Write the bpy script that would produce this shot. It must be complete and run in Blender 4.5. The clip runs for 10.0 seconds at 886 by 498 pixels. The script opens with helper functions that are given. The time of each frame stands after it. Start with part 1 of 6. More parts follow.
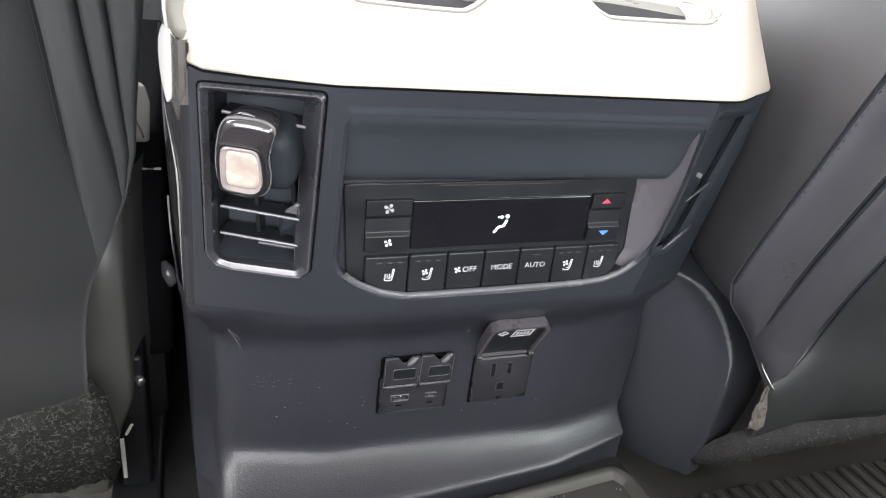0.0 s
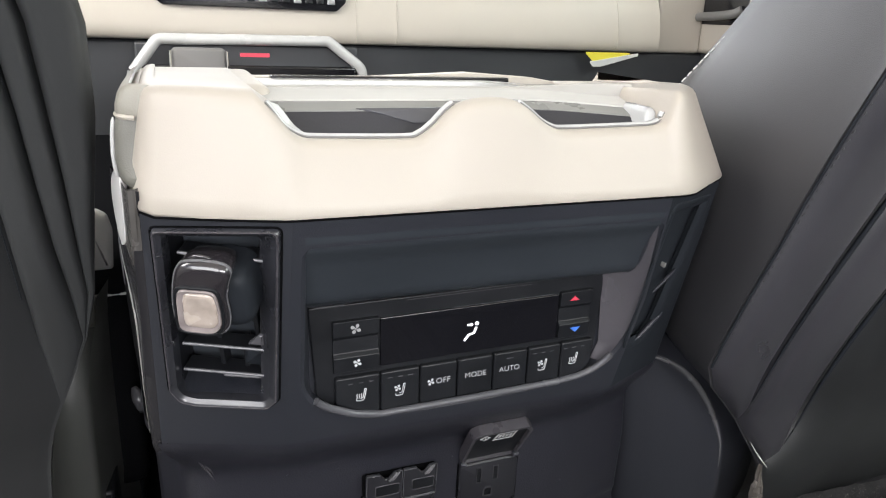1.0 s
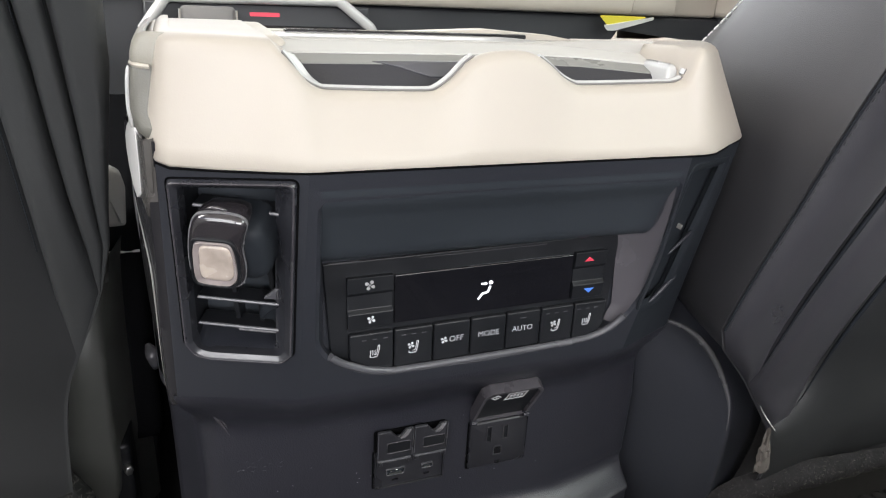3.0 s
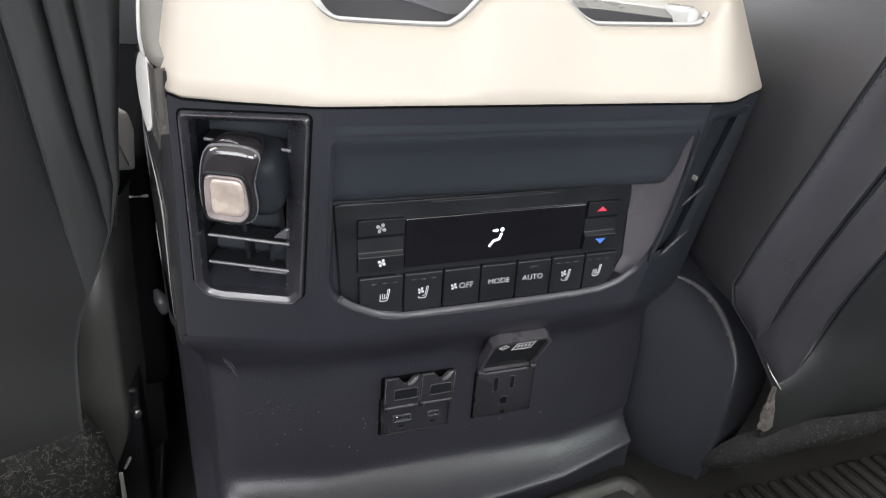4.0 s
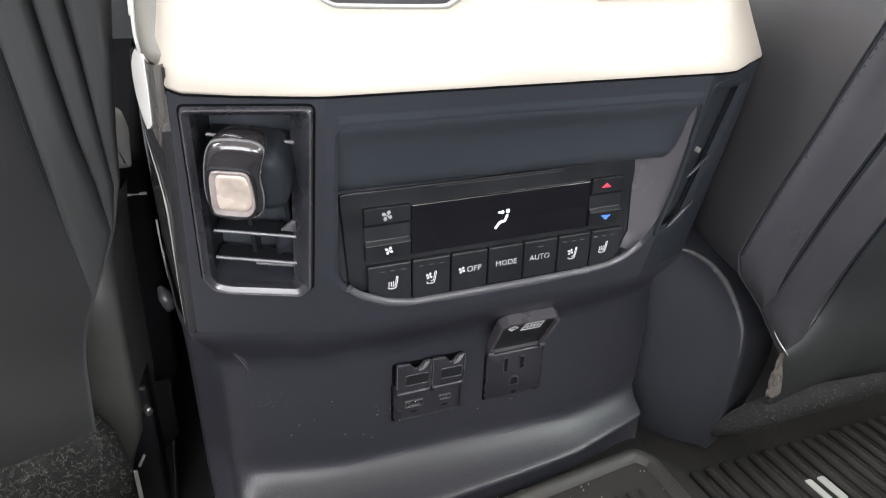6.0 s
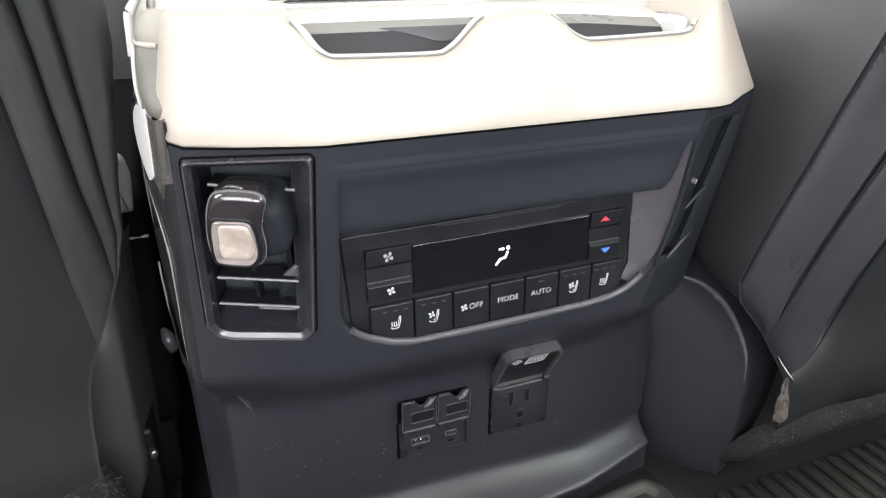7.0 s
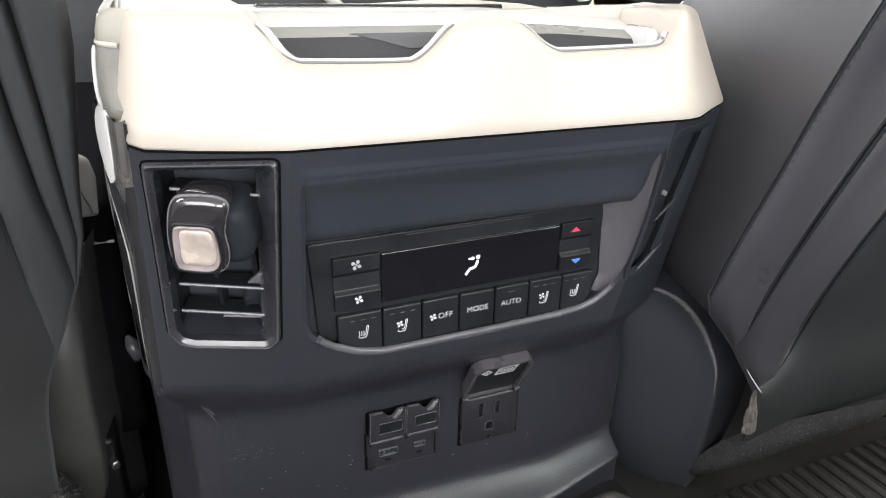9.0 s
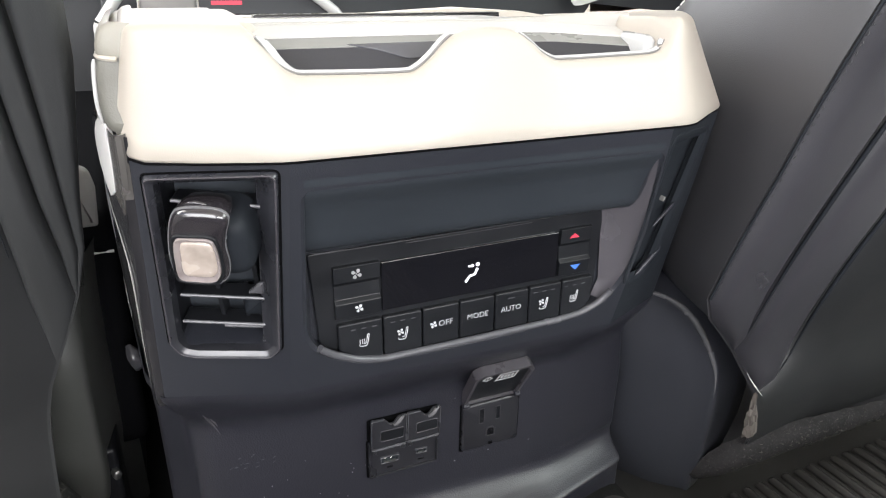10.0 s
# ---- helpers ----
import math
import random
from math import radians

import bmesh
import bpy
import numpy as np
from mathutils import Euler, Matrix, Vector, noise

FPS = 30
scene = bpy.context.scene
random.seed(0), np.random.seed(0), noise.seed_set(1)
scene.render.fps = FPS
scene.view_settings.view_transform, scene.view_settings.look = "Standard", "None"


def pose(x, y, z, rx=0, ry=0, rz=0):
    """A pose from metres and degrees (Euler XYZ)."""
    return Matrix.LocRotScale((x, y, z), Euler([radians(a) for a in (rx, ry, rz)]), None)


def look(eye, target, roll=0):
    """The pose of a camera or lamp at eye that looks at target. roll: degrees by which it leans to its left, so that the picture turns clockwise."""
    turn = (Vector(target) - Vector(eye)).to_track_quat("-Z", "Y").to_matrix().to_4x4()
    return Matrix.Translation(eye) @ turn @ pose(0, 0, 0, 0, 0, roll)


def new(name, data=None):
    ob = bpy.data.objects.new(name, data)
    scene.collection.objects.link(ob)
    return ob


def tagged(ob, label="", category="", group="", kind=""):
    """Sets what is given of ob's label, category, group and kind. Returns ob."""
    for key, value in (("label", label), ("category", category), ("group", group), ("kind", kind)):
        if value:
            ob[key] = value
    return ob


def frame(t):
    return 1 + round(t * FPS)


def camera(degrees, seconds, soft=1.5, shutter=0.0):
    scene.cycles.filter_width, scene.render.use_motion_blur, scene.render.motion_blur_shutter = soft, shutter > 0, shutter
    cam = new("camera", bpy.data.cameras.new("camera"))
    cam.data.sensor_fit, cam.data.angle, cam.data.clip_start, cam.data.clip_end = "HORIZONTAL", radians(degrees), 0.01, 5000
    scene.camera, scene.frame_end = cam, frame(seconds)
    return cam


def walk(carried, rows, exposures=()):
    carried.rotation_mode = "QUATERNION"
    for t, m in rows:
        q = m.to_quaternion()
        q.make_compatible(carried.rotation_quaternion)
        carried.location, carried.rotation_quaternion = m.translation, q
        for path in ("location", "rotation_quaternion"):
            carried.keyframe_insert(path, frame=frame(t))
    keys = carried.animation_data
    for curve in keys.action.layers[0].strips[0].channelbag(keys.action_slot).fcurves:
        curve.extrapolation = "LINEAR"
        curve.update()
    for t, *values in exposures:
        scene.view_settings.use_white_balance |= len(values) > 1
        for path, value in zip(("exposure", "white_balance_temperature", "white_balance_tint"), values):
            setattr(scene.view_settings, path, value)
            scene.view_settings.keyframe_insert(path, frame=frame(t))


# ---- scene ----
cam = camera(66.0, 10.0, soft=1.1, shutter=0.5)
PATH = [
    (0, (-0.1604, -0.3287, 0.3998), (0.0027, 0.0939, 0.1881), 7.01),
    (0.3, (-0.1633, -0.3328, 0.4031), (-0.0015, 0.0947, 0.2004), 6.61),
    (0.4, (-0.1610, -0.3298, 0.4022), (0.0026, 0.1068, 0.2214), 5.75),
    (0.5, (-0.1509, -0.3280, 0.4196), (0.0182, 0.1102, 0.2482), 3.14),
    (1, (-0.1494, -0.3209, 0.4203), (0.0281, 0.1173, 0.2575), 2.62),
    (1.5, (-0.1510, -0.3170, 0.4163), (0.0247, 0.1186, 0.2449), 2.49),
    (2, (-0.1530, -0.3175, 0.4148), (0.0216, 0.1164, 0.2382), 3.07),
    (3.3, (-0.1535, -0.3199, 0.4126), (0.0167, 0.1103, 0.2229), 3.23),
    (3.5, (-0.1542, -0.3201, 0.4066), (0.0159, 0.1080, 0.2121), 3.29),
    (4, (-0.1567, -0.3201, 0.4015), (0.0092, 0.1038, 0.1947), 4.30),
    (4.5, (-0.1587, -0.3202, 0.3981), (0.0046, 0.0987, 0.1793), 4.34),
    (5, (-0.1623, -0.3209, 0.3952), (0.0005, 0.0948, 0.1701), 4.26),
    (6.5, (-0.1622, -0.3139, 0.4075), (0.0074, 0.1056, 0.1948), 0.63),
    (7, (-0.1619, -0.3141, 0.4112), (0.0079, 0.1096, 0.2070), 0.12),
    (7.5, (-0.1589, -0.3108, 0.4134), (0.0212, 0.1133, 0.2192), 0.63),
    (8, (-0.1593, -0.3122, 0.4097), (0.0264, 0.1103, 0.2173), 1.67),
    (8.5, (-0.1589, -0.3125, 0.4087), (0.0294, 0.1082, 0.2150), 2.03),
    (9, (-0.1563, -0.3133, 0.4092), (0.0292, 0.1071, 0.2121), 1.62),
    (9.5, (-0.1559, -0.3142, 0.4144), (0.0292, 0.1080, 0.2207), 0.39),
    (10, (-0.1569, -0.3133, 0.4120), (0.0298, 0.1076, 0.2170), 1.08),
]
walk(cam, [(t, look(eye, target, roll)) for t, eye, target, roll in PATH],
     exposures=[(0.0, 1.15), (0.4, 1.05), (0.7, 0.55), (1.0, 0.30), (2.0, 0.27), (3.5, 0.24), (4.5, 0.64), (6.5, 0.74), (7.5, 0.66), (9.0, 0.66), (10.0, 0.66)])

# ---------------------------------------------------------------- light
world = bpy.data.worlds.new("sky")
scene.world = world
world.use_nodes = True
wn = world.node_tree.nodes
sky = wn.new("ShaderNodeTexSky")
sky.sky_type = "NISHITA"
sky.sun_disc = False
sky.sun_elevation = radians(50)
sky.sun_rotation = radians(-140)
world.node_tree.links.new(sky.outputs["Color"], wn["Background"].inputs["Color"])
wn["Background"].inputs["Strength"].default_value = 0.1

sun_data = bpy.data.lights.new("sun", "SUN")
sun_data.energy = 2.5
sun_data.angle = radians(6)
sun_data.color = (1.0, 0.96, 0.9)
sun = new("sun", sun_data)
sun.matrix_world = look((-3, -3.5, 5.5), (0, 0, 0))


def opening_light(name, eye, target, w, h, power, color):
    d = bpy.data.lights.new(name, "AREA")
    d.shape, d.size, d.size_y, d.energy, d.color = "RECTANGLE", w, h, power, color
    o = new(name, d)
    o.matrix_world = look(eye, target)
    return o


opening_light("door_daylight", (-0.93, -1.2, 0.72), (0.0, -0.1, 0.35), 0.9, 0.68, 14.0, (1.0, 0.99, 1.0))
opening_light("side_window_daylight", (0.93, -0.35, 0.85), (0.0, -0.2, 0.3), 1.7, 0.42, 14.0, (0.93, 1.0, 0.95))
opening_light("rear_window_daylight", (0.1, -2.3, 0.85), (0.0, 0.0, 0.45), 1.4, 0.4, 32.0, (1.0, 0.985, 1.01))
opening_light("front_window_daylight", (-0.93, 0.22, 0.85), (0.2, 0.7, 0.4), 0.95, 0.42, 20.0, (1.0, 0.98, 0.95))
opening_light("windshield_daylight", (0.0, 1.35, 0.95), (0.0, 0.2, 0.3), 1.3, 0.5, 10.0, (1.0, 1.0, 1.0))


# ---------------------------------------------------------------- materials
def material(name, color, rough=0.5, metal=0.0, grain=900.0, bump=0.15, vary=0.12, stain=14.0, spec=0.5, coat=0.0, pattern="noise", rvary=0.1):
    m = bpy.data.materials.new(name)
    m.use_nodes = True
    n, l = m.node_tree.nodes, m.node_tree.links
    b = n["Principled BSDF"]
    tc = n.new("ShaderNodeTexCoord")
    big = n.new("ShaderNodeTexNoise")
    big.inputs["Scale"].default_value = stain
    big.inputs["Detail"].default_value = 6.0
    l.new(tc.outputs["Object"], big.inputs["Vector"])
    if pattern == "cells":
        fine = n.new("ShaderNodeTexVoronoi")
        fine_out = fine.outputs["Distance"]
    else:
        fine = n.new("ShaderNodeTexNoise")
        fine.inputs["Detail"].default_value = 4.0
        fine_out = fine.outputs["Fac"]
    fine.inputs["Scale"].default_value = grain
    l.new(tc.outputs["Object"], fine.inputs["Vector"])
    ramp = n.new("ShaderNodeMapRange")
    ramp.inputs["From Min"].default_value, ramp.inputs["From Max"].default_value = 0.25, 0.75
    ramp.inputs["To Min"].default_value, ramp.inputs["To Max"].default_value = 1 - vary, 1 + vary
    l.new(big.outputs["Fac"], ramp.inputs["Value"])
    mul = n.new("ShaderNodeMix")
    mul.data_type, mul.blend_type = "RGBA", "MULTIPLY"
    mul.inputs["Factor"].default_value = 1.0
    mul.inputs["A"].default_value = (*color, 1)
    l.new(ramp.outputs["Result"], mul.inputs["B"])
    l.new(mul.outputs["Result"], b.inputs["Base Color"])
    rr = n.new("ShaderNodeMapRange")
    rr.inputs["From Min"].default_value, rr.inputs["From Max"].default_value = 0.3, 0.7
    rr.inputs["To Min"].default_value, rr.inputs["To Max"].default_value = max(0.02, rough - rvary), min(1, rough + rvary)
    l.new(big.outputs["Fac"], rr.inputs["Value"])
    l.new(rr.outputs["Result"], b.inputs["Roughness"])
    b.inputs["Metallic"].default_value = metal
    b.inputs["Specular IOR Level"].default_value = spec
    b.inputs["Coat Weight"].default_value = coat
    if bump > 0:
        bp = n.new("ShaderNodeBump")
        bp.inputs["Strength"].default_value = bump
        bp.inputs["Distance"].default_value = 0.0006
        l.new(fine_out, bp.inputs["Height"])
        l.new(bp.outputs["Normal"], b.inputs["Normal"])
    return m


def glow(name, color, strength):
    m = material(name, color, 0.4, bump=0.0)
    b = m.node_tree.nodes["Principled BSDF"]
    b.inputs["Emission Color"].default_value = (*color, 1)
    b.inputs["Emission Strength"].default_value = strength
    return m


M_LEATHER = material("dark_leather", (0.0365, 0.0356, 0.0415), 0.35, grain=1400, bump=0.14, pattern="cells", stain=7, vary=0.1, spec=0.8)
M_BACK = material("dark_green_grey_back", (0.0185, 0.0193, 0.0204), 0.46, grain=1500, bump=0.1, pattern="cells", stain=6)
M_PLEAT = material("driver_pleat_leather_tone", (0.0335, 0.0350, 0.0360), 0.42, grain=1500, bump=0.1, pattern="cells", stain=6)
M_SIDE = material("dark_leather_smooth", (0.0425, 0.0415, 0.0455), 0.44, grain=1500, bump=0.1, pattern="cells", stain=6)
M_PLASTIC = material("black_grained_plastic", (0.0212, 0.0214, 0.0285), 0.37, grain=900, bump=0.22, pattern="cells", stain=9, vary=0.08, rvary=0.05, spec=0.6)
M_HOUSING = material("soft_black_plastic", (0.0208, 0.0224, 0.0288), 0.33, grain=1500, bump=0.14, pattern="cells", stain=9, vary=0.06, rvary=0.05, spec=0.8)
M_RECESS = material("smooth_navy_black_plastic", (0.0252, 0.0298, 0.0362), 0.4, grain=1800, bump=0.06, stain=9)
M_SOCKET = material("satin_black_trim", (0.085, 0.08, 0.09), 0.26, grain=1800, bump=0.05, stain=25, vary=0.04, rvary=0.02)
M_VENTRIM = material("satin_black_vent_trim", (0.023, 0.0235, 0.0285), 0.28, grain=1800, bump=0.05, stain=25, spec=0.9)
M_EDGEGREY = material("grey_plastic_and_highlight", (0.075, 0.075, 0.083), 0.22, grain=1800, bump=0.05, stain=25)
M_EDGEDARK = material("black_lit_edge", (0.04, 0.039, 0.044), 0.3, grain=1800, bump=0.05, stain=25, vary=0.05)
M_LITRIM = material("purple_black_lit_rim", (0.055, 0.051, 0.058), 0.34, grain=1800, bump=0.05, stain=25, vary=0.05)
M_COVER = material("fine_grained_cover_plastic", (0.034, 0.0355, 0.0435), 0.3, grain=1400, bump=0.08, pattern="cells", stain=9, vary=0.05, rvary=0.03, spec=0.8)
M_COVERPALE = material("lit_cover_plastic", (0.085, 0.088, 0.082), 0.38, grain=1400, bump=0.12, pattern="cells", stain=12, vary=0.15)
M_FLANK = material("satin_dark_grey_flank", (0.022, 0.0215, 0.024), 0.2, grain=1800, bump=0.05, stain=12)
M_BLACKSHADE = material("matt_black_and_shade", (0.017, 0.0195, 0.0235), 0.5, grain=1800, bump=0.06, stain=25, spec=0.08)
M_DUCT = material("dull_slate_duct_plastic", (0.036, 0.042, 0.050), 0.6, grain=1800, bump=0.06, stain=25)
M_GAP = material("unlit_black_gap", (0.003, 0.003, 0.0035), 0.8, bump=0.0, spec=0.05)
M_CUSHION = material("shaded_cushion_leather", (0.007, 0.0072, 0.008), 0.6, grain=1500, bump=0.1, pattern="cells", stain=6, spec=0.0)
M_PLATE = material("black_socket_plastic", (0.0195, 0.0195, 0.0235), 0.32, grain=1800, bump=0.06, stain=25)
M_BUTTON = material("satin_black_button", (0.0095, 0.0102, 0.0122), 0.42, grain=1800, bump=0.06, stain=30, spec=0.3)
M_DISPLAY = material("black_display_glass", (0.006, 0.006, 0.008), 0.16, bump=0.0, stain=20, coat=0.3, rvary=0.04)
M_CREAM = material("cream_moulded_plastic", (0.385, 0.35, 0.305), 0.42, grain=1600, bump=0.08, stain=6, vary=0.03)
M_WRAP = material("shaded_side_leather", (0.125, 0.122, 0.106), 0.5, grain=1400, bump=0.12, pattern="cells", stain=8, vary=0.06)
M_ROLL = material("shaded_roll_leather", (0.25, 0.238, 0.205), 0.5, grain=1400, bump=0.12, pattern="cells", stain=8, vary=0.06)
M_CREAMLEATHER = material("cream_leather", (0.42, 0.385, 0.335), 0.5, grain=1400, bump=0.12, pattern="cells", stain=8, vary=0.04)
M_EDGE = material("pale_grey_edge_trim", (0.44, 0.44, 0.435), 0.22, bump=0.0, vary=0.03)
M_SHELF = material("pale_gloss_shelf", (0.37, 0.36, 0.335), 0.2, bump=0.0, vary=0.04)
M_SATIN = material("flank_reflection_grey", (0.085, 0.08, 0.076), 0.24, bump=0.0, stain=30, vary=0.15)
M_FLANKGLINT = material("flank_highlight", (0.72, 0.71, 0.70), 0.25, bump=0.0, vary=0.03)
M_LEDGE = material("pale_gloss_ledge_trim", (0.45, 0.445, 0.425), 0.2, bump=0.0, vary=0.05)
M_HIGHLIGHT = material("pale_highlight_plastic", (0.13, 0.128, 0.135), 0.26, bump=0.0, stain=30, vary=0.04)
M_STEP = material("satin_grey_step", (0.2, 0.2, 0.19), 0.3, bump=0.0, vary=0.06)
M_CHROME = material("bright_chrome", (0.85, 0.84, 0.83), 0.1, metal=1.0, bump=0.0, vary=0.02)
M_STEEL = material("zinc_steel", (0.5, 0.5, 0.5), 0.35, metal=1.0, bump=0.1, vary=0.1)


def felt(name, dark, pale, scale):
    """Matted fibres: pale flecks over a dark ground, with a rough relief."""
    m = material(name, dark, 0.95, grain=scale, bump=1.0, stain=90, vary=0.3, spec=0.1)
    n, l = m.node_tree.nodes, m.node_tree.links
    tc = n.new("ShaderNodeTexCoord")
    fl = n.new("ShaderNodeTexNoise")
    fl.inputs["Scale"].default_value, fl.inputs["Detail"].default_value, fl.inputs["Roughness"].default_value = scale, 8.0, 0.75
    fl.inputs["Distortion"].default_value = 0.5
    l.new(tc.outputs["Object"], fl.inputs["Vector"])
    rp = n.new("ShaderNodeMapRange")
    rp.inputs["From Min"].default_value, rp.inputs["From Max"].default_value = 0.54, 0.7
    l.new(fl.outputs["Fac"], rp.inputs["Value"])
    mx = n.new("ShaderNodeMix")
    mx.data_type = "RGBA"
    b = n["Principled BSDF"]
    l.new(b.inputs["Base Color"].links[0].from_socket, mx.inputs["A"])
    mx.inputs["B"].default_value = (*pale, 1)
    l.new(rp.outputs["Result"], mx.inputs["Factor"])
    l.new(mx.outputs["Result"], b.inputs["Base Color"])
    return m


M_FELT = felt("charcoal_felt_carpet", (0.016, 0.0165, 0.016), (0.13, 0.128, 0.12), 300)
M_FELT2 = felt("grey_felt_strip", (0.024, 0.023, 0.024), (0.070, 0.066, 0.068), 420)
M_FIBRE = material("grey_felt_fibre", (0.075, 0.073, 0.066), 0.9, bump=0.0, stain=260, vary=0.6, spec=0.1)
M_PRINT = material("dull_white_print", (0.42, 0.42, 0.43), 0.5, bump=0.0)
M_KNOB = material("mid_grey_soft_plastic", (0.15, 0.145, 0.14), 0.5, bump=0.1)
M_RUBBER = material("black_rubber_mat", (0.029, 0.027, 0.0255), 0.55, grain=900, bump=0.3, stain=22, vary=0.3)
M_CARPET = material("black_floor_carpet", (0.012, 0.012, 0.012), 0.95, grain=500, bump=0.8, stain=60, vary=0.4, spec=0.1)
M_FLOOR = material("grey_floor_carpet", (0.1, 0.098, 0.095), 0.95, grain=500, bump=0.8, stain=60, vary=0.4, spec=0.1)
# Symbol prints get a faint glow added; the display symbol is lit.
M_WHITE = glow("white_symbol_print", (0.5, 0.51, 0.53), 0.06)
M_ICON = glow("lit_display_symbol", (0.9, 0.92, 0.95), 0.6)
M_RED = glow("red_symbol_print", (0.6, 0.045, 0.08), 0.12)
M_BLUE = glow("blue_symbol_print", (0.06, 0.17, 0.6), 0.15)
M_GREYMARK = material("grey_mark_print", (0.3, 0.3, 0.31), 0.5, bump=0.0)
M_SHELL = material("grey_cabin_lining", (0.5, 0.49, 0.47), 0.8, grain=300, bump=0.3, stain=5)
M_ROOF = material("pale_headliner", (0.78, 0.74, 0.68), 0.9, grain=300, bump=0.3, stain=5)
M_DASHDARK = material("dark_dash_plastic", (0.028, 0.03, 0.034), 0.5, grain=900, bump=0.2, stain=8)
M_YELLOW = material("yellow_card", (0.85, 0.75, 0.08), 0.5, bump=0.0, vary=0.03)
M_THREAD = material("grey_thread", (0.05, 0.05, 0.053), 0.7, bump=0.0)
M_THREADPALE = material("pale_thread", (0.6, 0.6, 0.58), 0.7, bump=0.0)
M_TAB = material("white_plastic_tab", (0.75, 0.75, 0.73), 0.4, bump=0.0)
M_PALEGREY = material("pale_grey_lining", (0.45, 0.45, 0.43), 0.5, grain=900, bump=0.1, stain=12)
M_LINER = material("black_pocket_liner", (0.026, 0.026, 0.031), 0.5, grain=800, bump=0.2, stain=20)
M_POCKET = material("dark_pocket_liner", (0.05, 0.05, 0.055), 0.6, grain=800, bump=0.2, stain=20)
M_BRONZE = material("tan_foam_tear", (0.095, 0.082, 0.074), 0.8, grain=400, bump=0.5)

M_GEL = material("amber_gel", (0.37, 0.315, 0.275), 0.25, bump=0.0, stain=70, vary=0.4, coat=0.8)
M_CLEAR = material("pinkish_clear_plastic", (0.26, 0.225, 0.22), 0.08, bump=0.0, stain=90, vary=0.3, coat=0.8)
M_SMOKE = material("smoked_gloss_plastic", (0.022, 0.0195, 0.0225), 0.19, bump=0.0, coat=0.8, rvary=0.03)


# ---------------------------------------------------------------- mesh helpers
def link_mesh(name, bm, mat, smooth=35.0, bevel=0.0, segs=2):
    bmesh.ops.remove_doubles(bm, verts=bm.verts, dist=1e-6)
    bmesh.ops.recalc_face_normals(bm, faces=bm.faces)
    me = bpy.data.meshes.new(name)
    bm.to_mesh(me)
    bm.free()
    me.materials.append(mat)
    for p in me.polygons:
        p.use_smooth = True
    me.set_sharp_from_angle(angle=radians(smooth))
    ob = new(name, me)
    if bevel > 0:
        b = ob.modifiers.new("edge", "BEVEL")
        b.width, b.segments, b.limit_method, b.angle_limit = bevel, segs, "ANGLE", radians(32)
    return ob


def part(name, bm, mat, parent, label="", smooth=35.0, bevel=0.0, segs=2):
    ob = link_mesh(name, bm, mat, smooth, bevel, segs)
    ob.parent = parent
    ob.matrix_parent_inverse = parent.matrix_world.inverted()
    if label:
        ob["label"] = label
    return ob


def thing(name, at=(0, 0, 0), label="", category="", group="", kind=""):
    ob = new(name)
    ob.empty_display_size = 0.03
    ob.location = at
    ob.matrix_world = Matrix.Translation(at)
    return tagged(ob, label, category, group, kind)


def fillet(pts, r, n=5):
    """A closed polygon with rounded corners; r is one radius or one for each corner."""
    out = []
    k = len(pts)
    for i, p in enumerate(pts):
        ri = r[i] if isinstance(r, (list, tuple)) else r
        a, b, c = Vector(pts[i - 1]), Vector(p), Vector(pts[(i + 1) % k])
        u, v = (a - b).normalized(), (c - b).normalized()
        ang = u.angle(v)
        if ri <= 0 or ang > 3.1:
            out.append(tuple(b))
            continue
        d = min(ri / math.tan(ang / 2), 0.48 * (a - b).length, 0.48 * (c - b).length)
        s, e = b + u * d, b + v * d
        for j in range(n + 1):
            w = j / n
            q = (1 - w) ** 2 * s + 2 * w * (1 - w) * b + w * w * e
            out.append(tuple(q))
    return out


def inset(poly, d):
    """The polygon (counter-clockwise) moved inwards by d."""
    k, out = len(poly), []
    for i in range(k):
        a, b, c = Vector(poly[i - 1]), Vector(poly[i]), Vector(poly[(i + 1) % k])
        n1 = Vector((-(b - a).y, (b - a).x)).normalized()
        n2 = Vector((-(c - b).y, (c - b).x)).normalized()
        m = (n1 + n2)
        m = m / max(0.3, m.length_squared) * 2 if m.length > 1e-6 else n1
        out.append(tuple(b + m * d))
    return out


class Plane:
    """A drawing plane: origin, right, up; out points towards the viewer."""

    def __init__(self, o, u, v):
        self.o, self.u = Vector(o), Vector(u).normalized()
        v = Vector(v)
        self.v = (v - self.u * v.dot(self.u)).normalized()
        self.n = self.u.cross(self.v)

    def at(self, x, y, h=0.0):
        return self.o + self.u * x + self.v * y + self.n * h


def ring(bm, pl, poly, h):
    return [bm.verts.new(pl.at(x, y, h)) for x, y in poly]


def bridge(bm, a, b):
    k = len(a)
    for i in range(k):
        bm.faces.new((a[i], a[(i + 1) % k], b[(i + 1) % k], b[i]))


def slab(bm, pl, poly, h0, h1, b=0.0):
    """A plate over the polygon from h0 to h1 with a bevelled front edge."""
    r0, r1 = ring(bm, pl, poly, h0), ring(bm, pl, poly, h1 - b)
    bm.faces.new(r0[::-1])
    bridge(bm, r0, r1)
    if b > 0:
        r2 = ring(bm, pl, inset(poly, b * 0.5), h1 - b * 0.3)
        bridge(bm, r1, r2)
        r3 = ring(bm, pl, inset(poly, b * 1.2), h1)
        bridge(bm, r2, r3)
        r1 = r3
    bm.faces.new(r1)


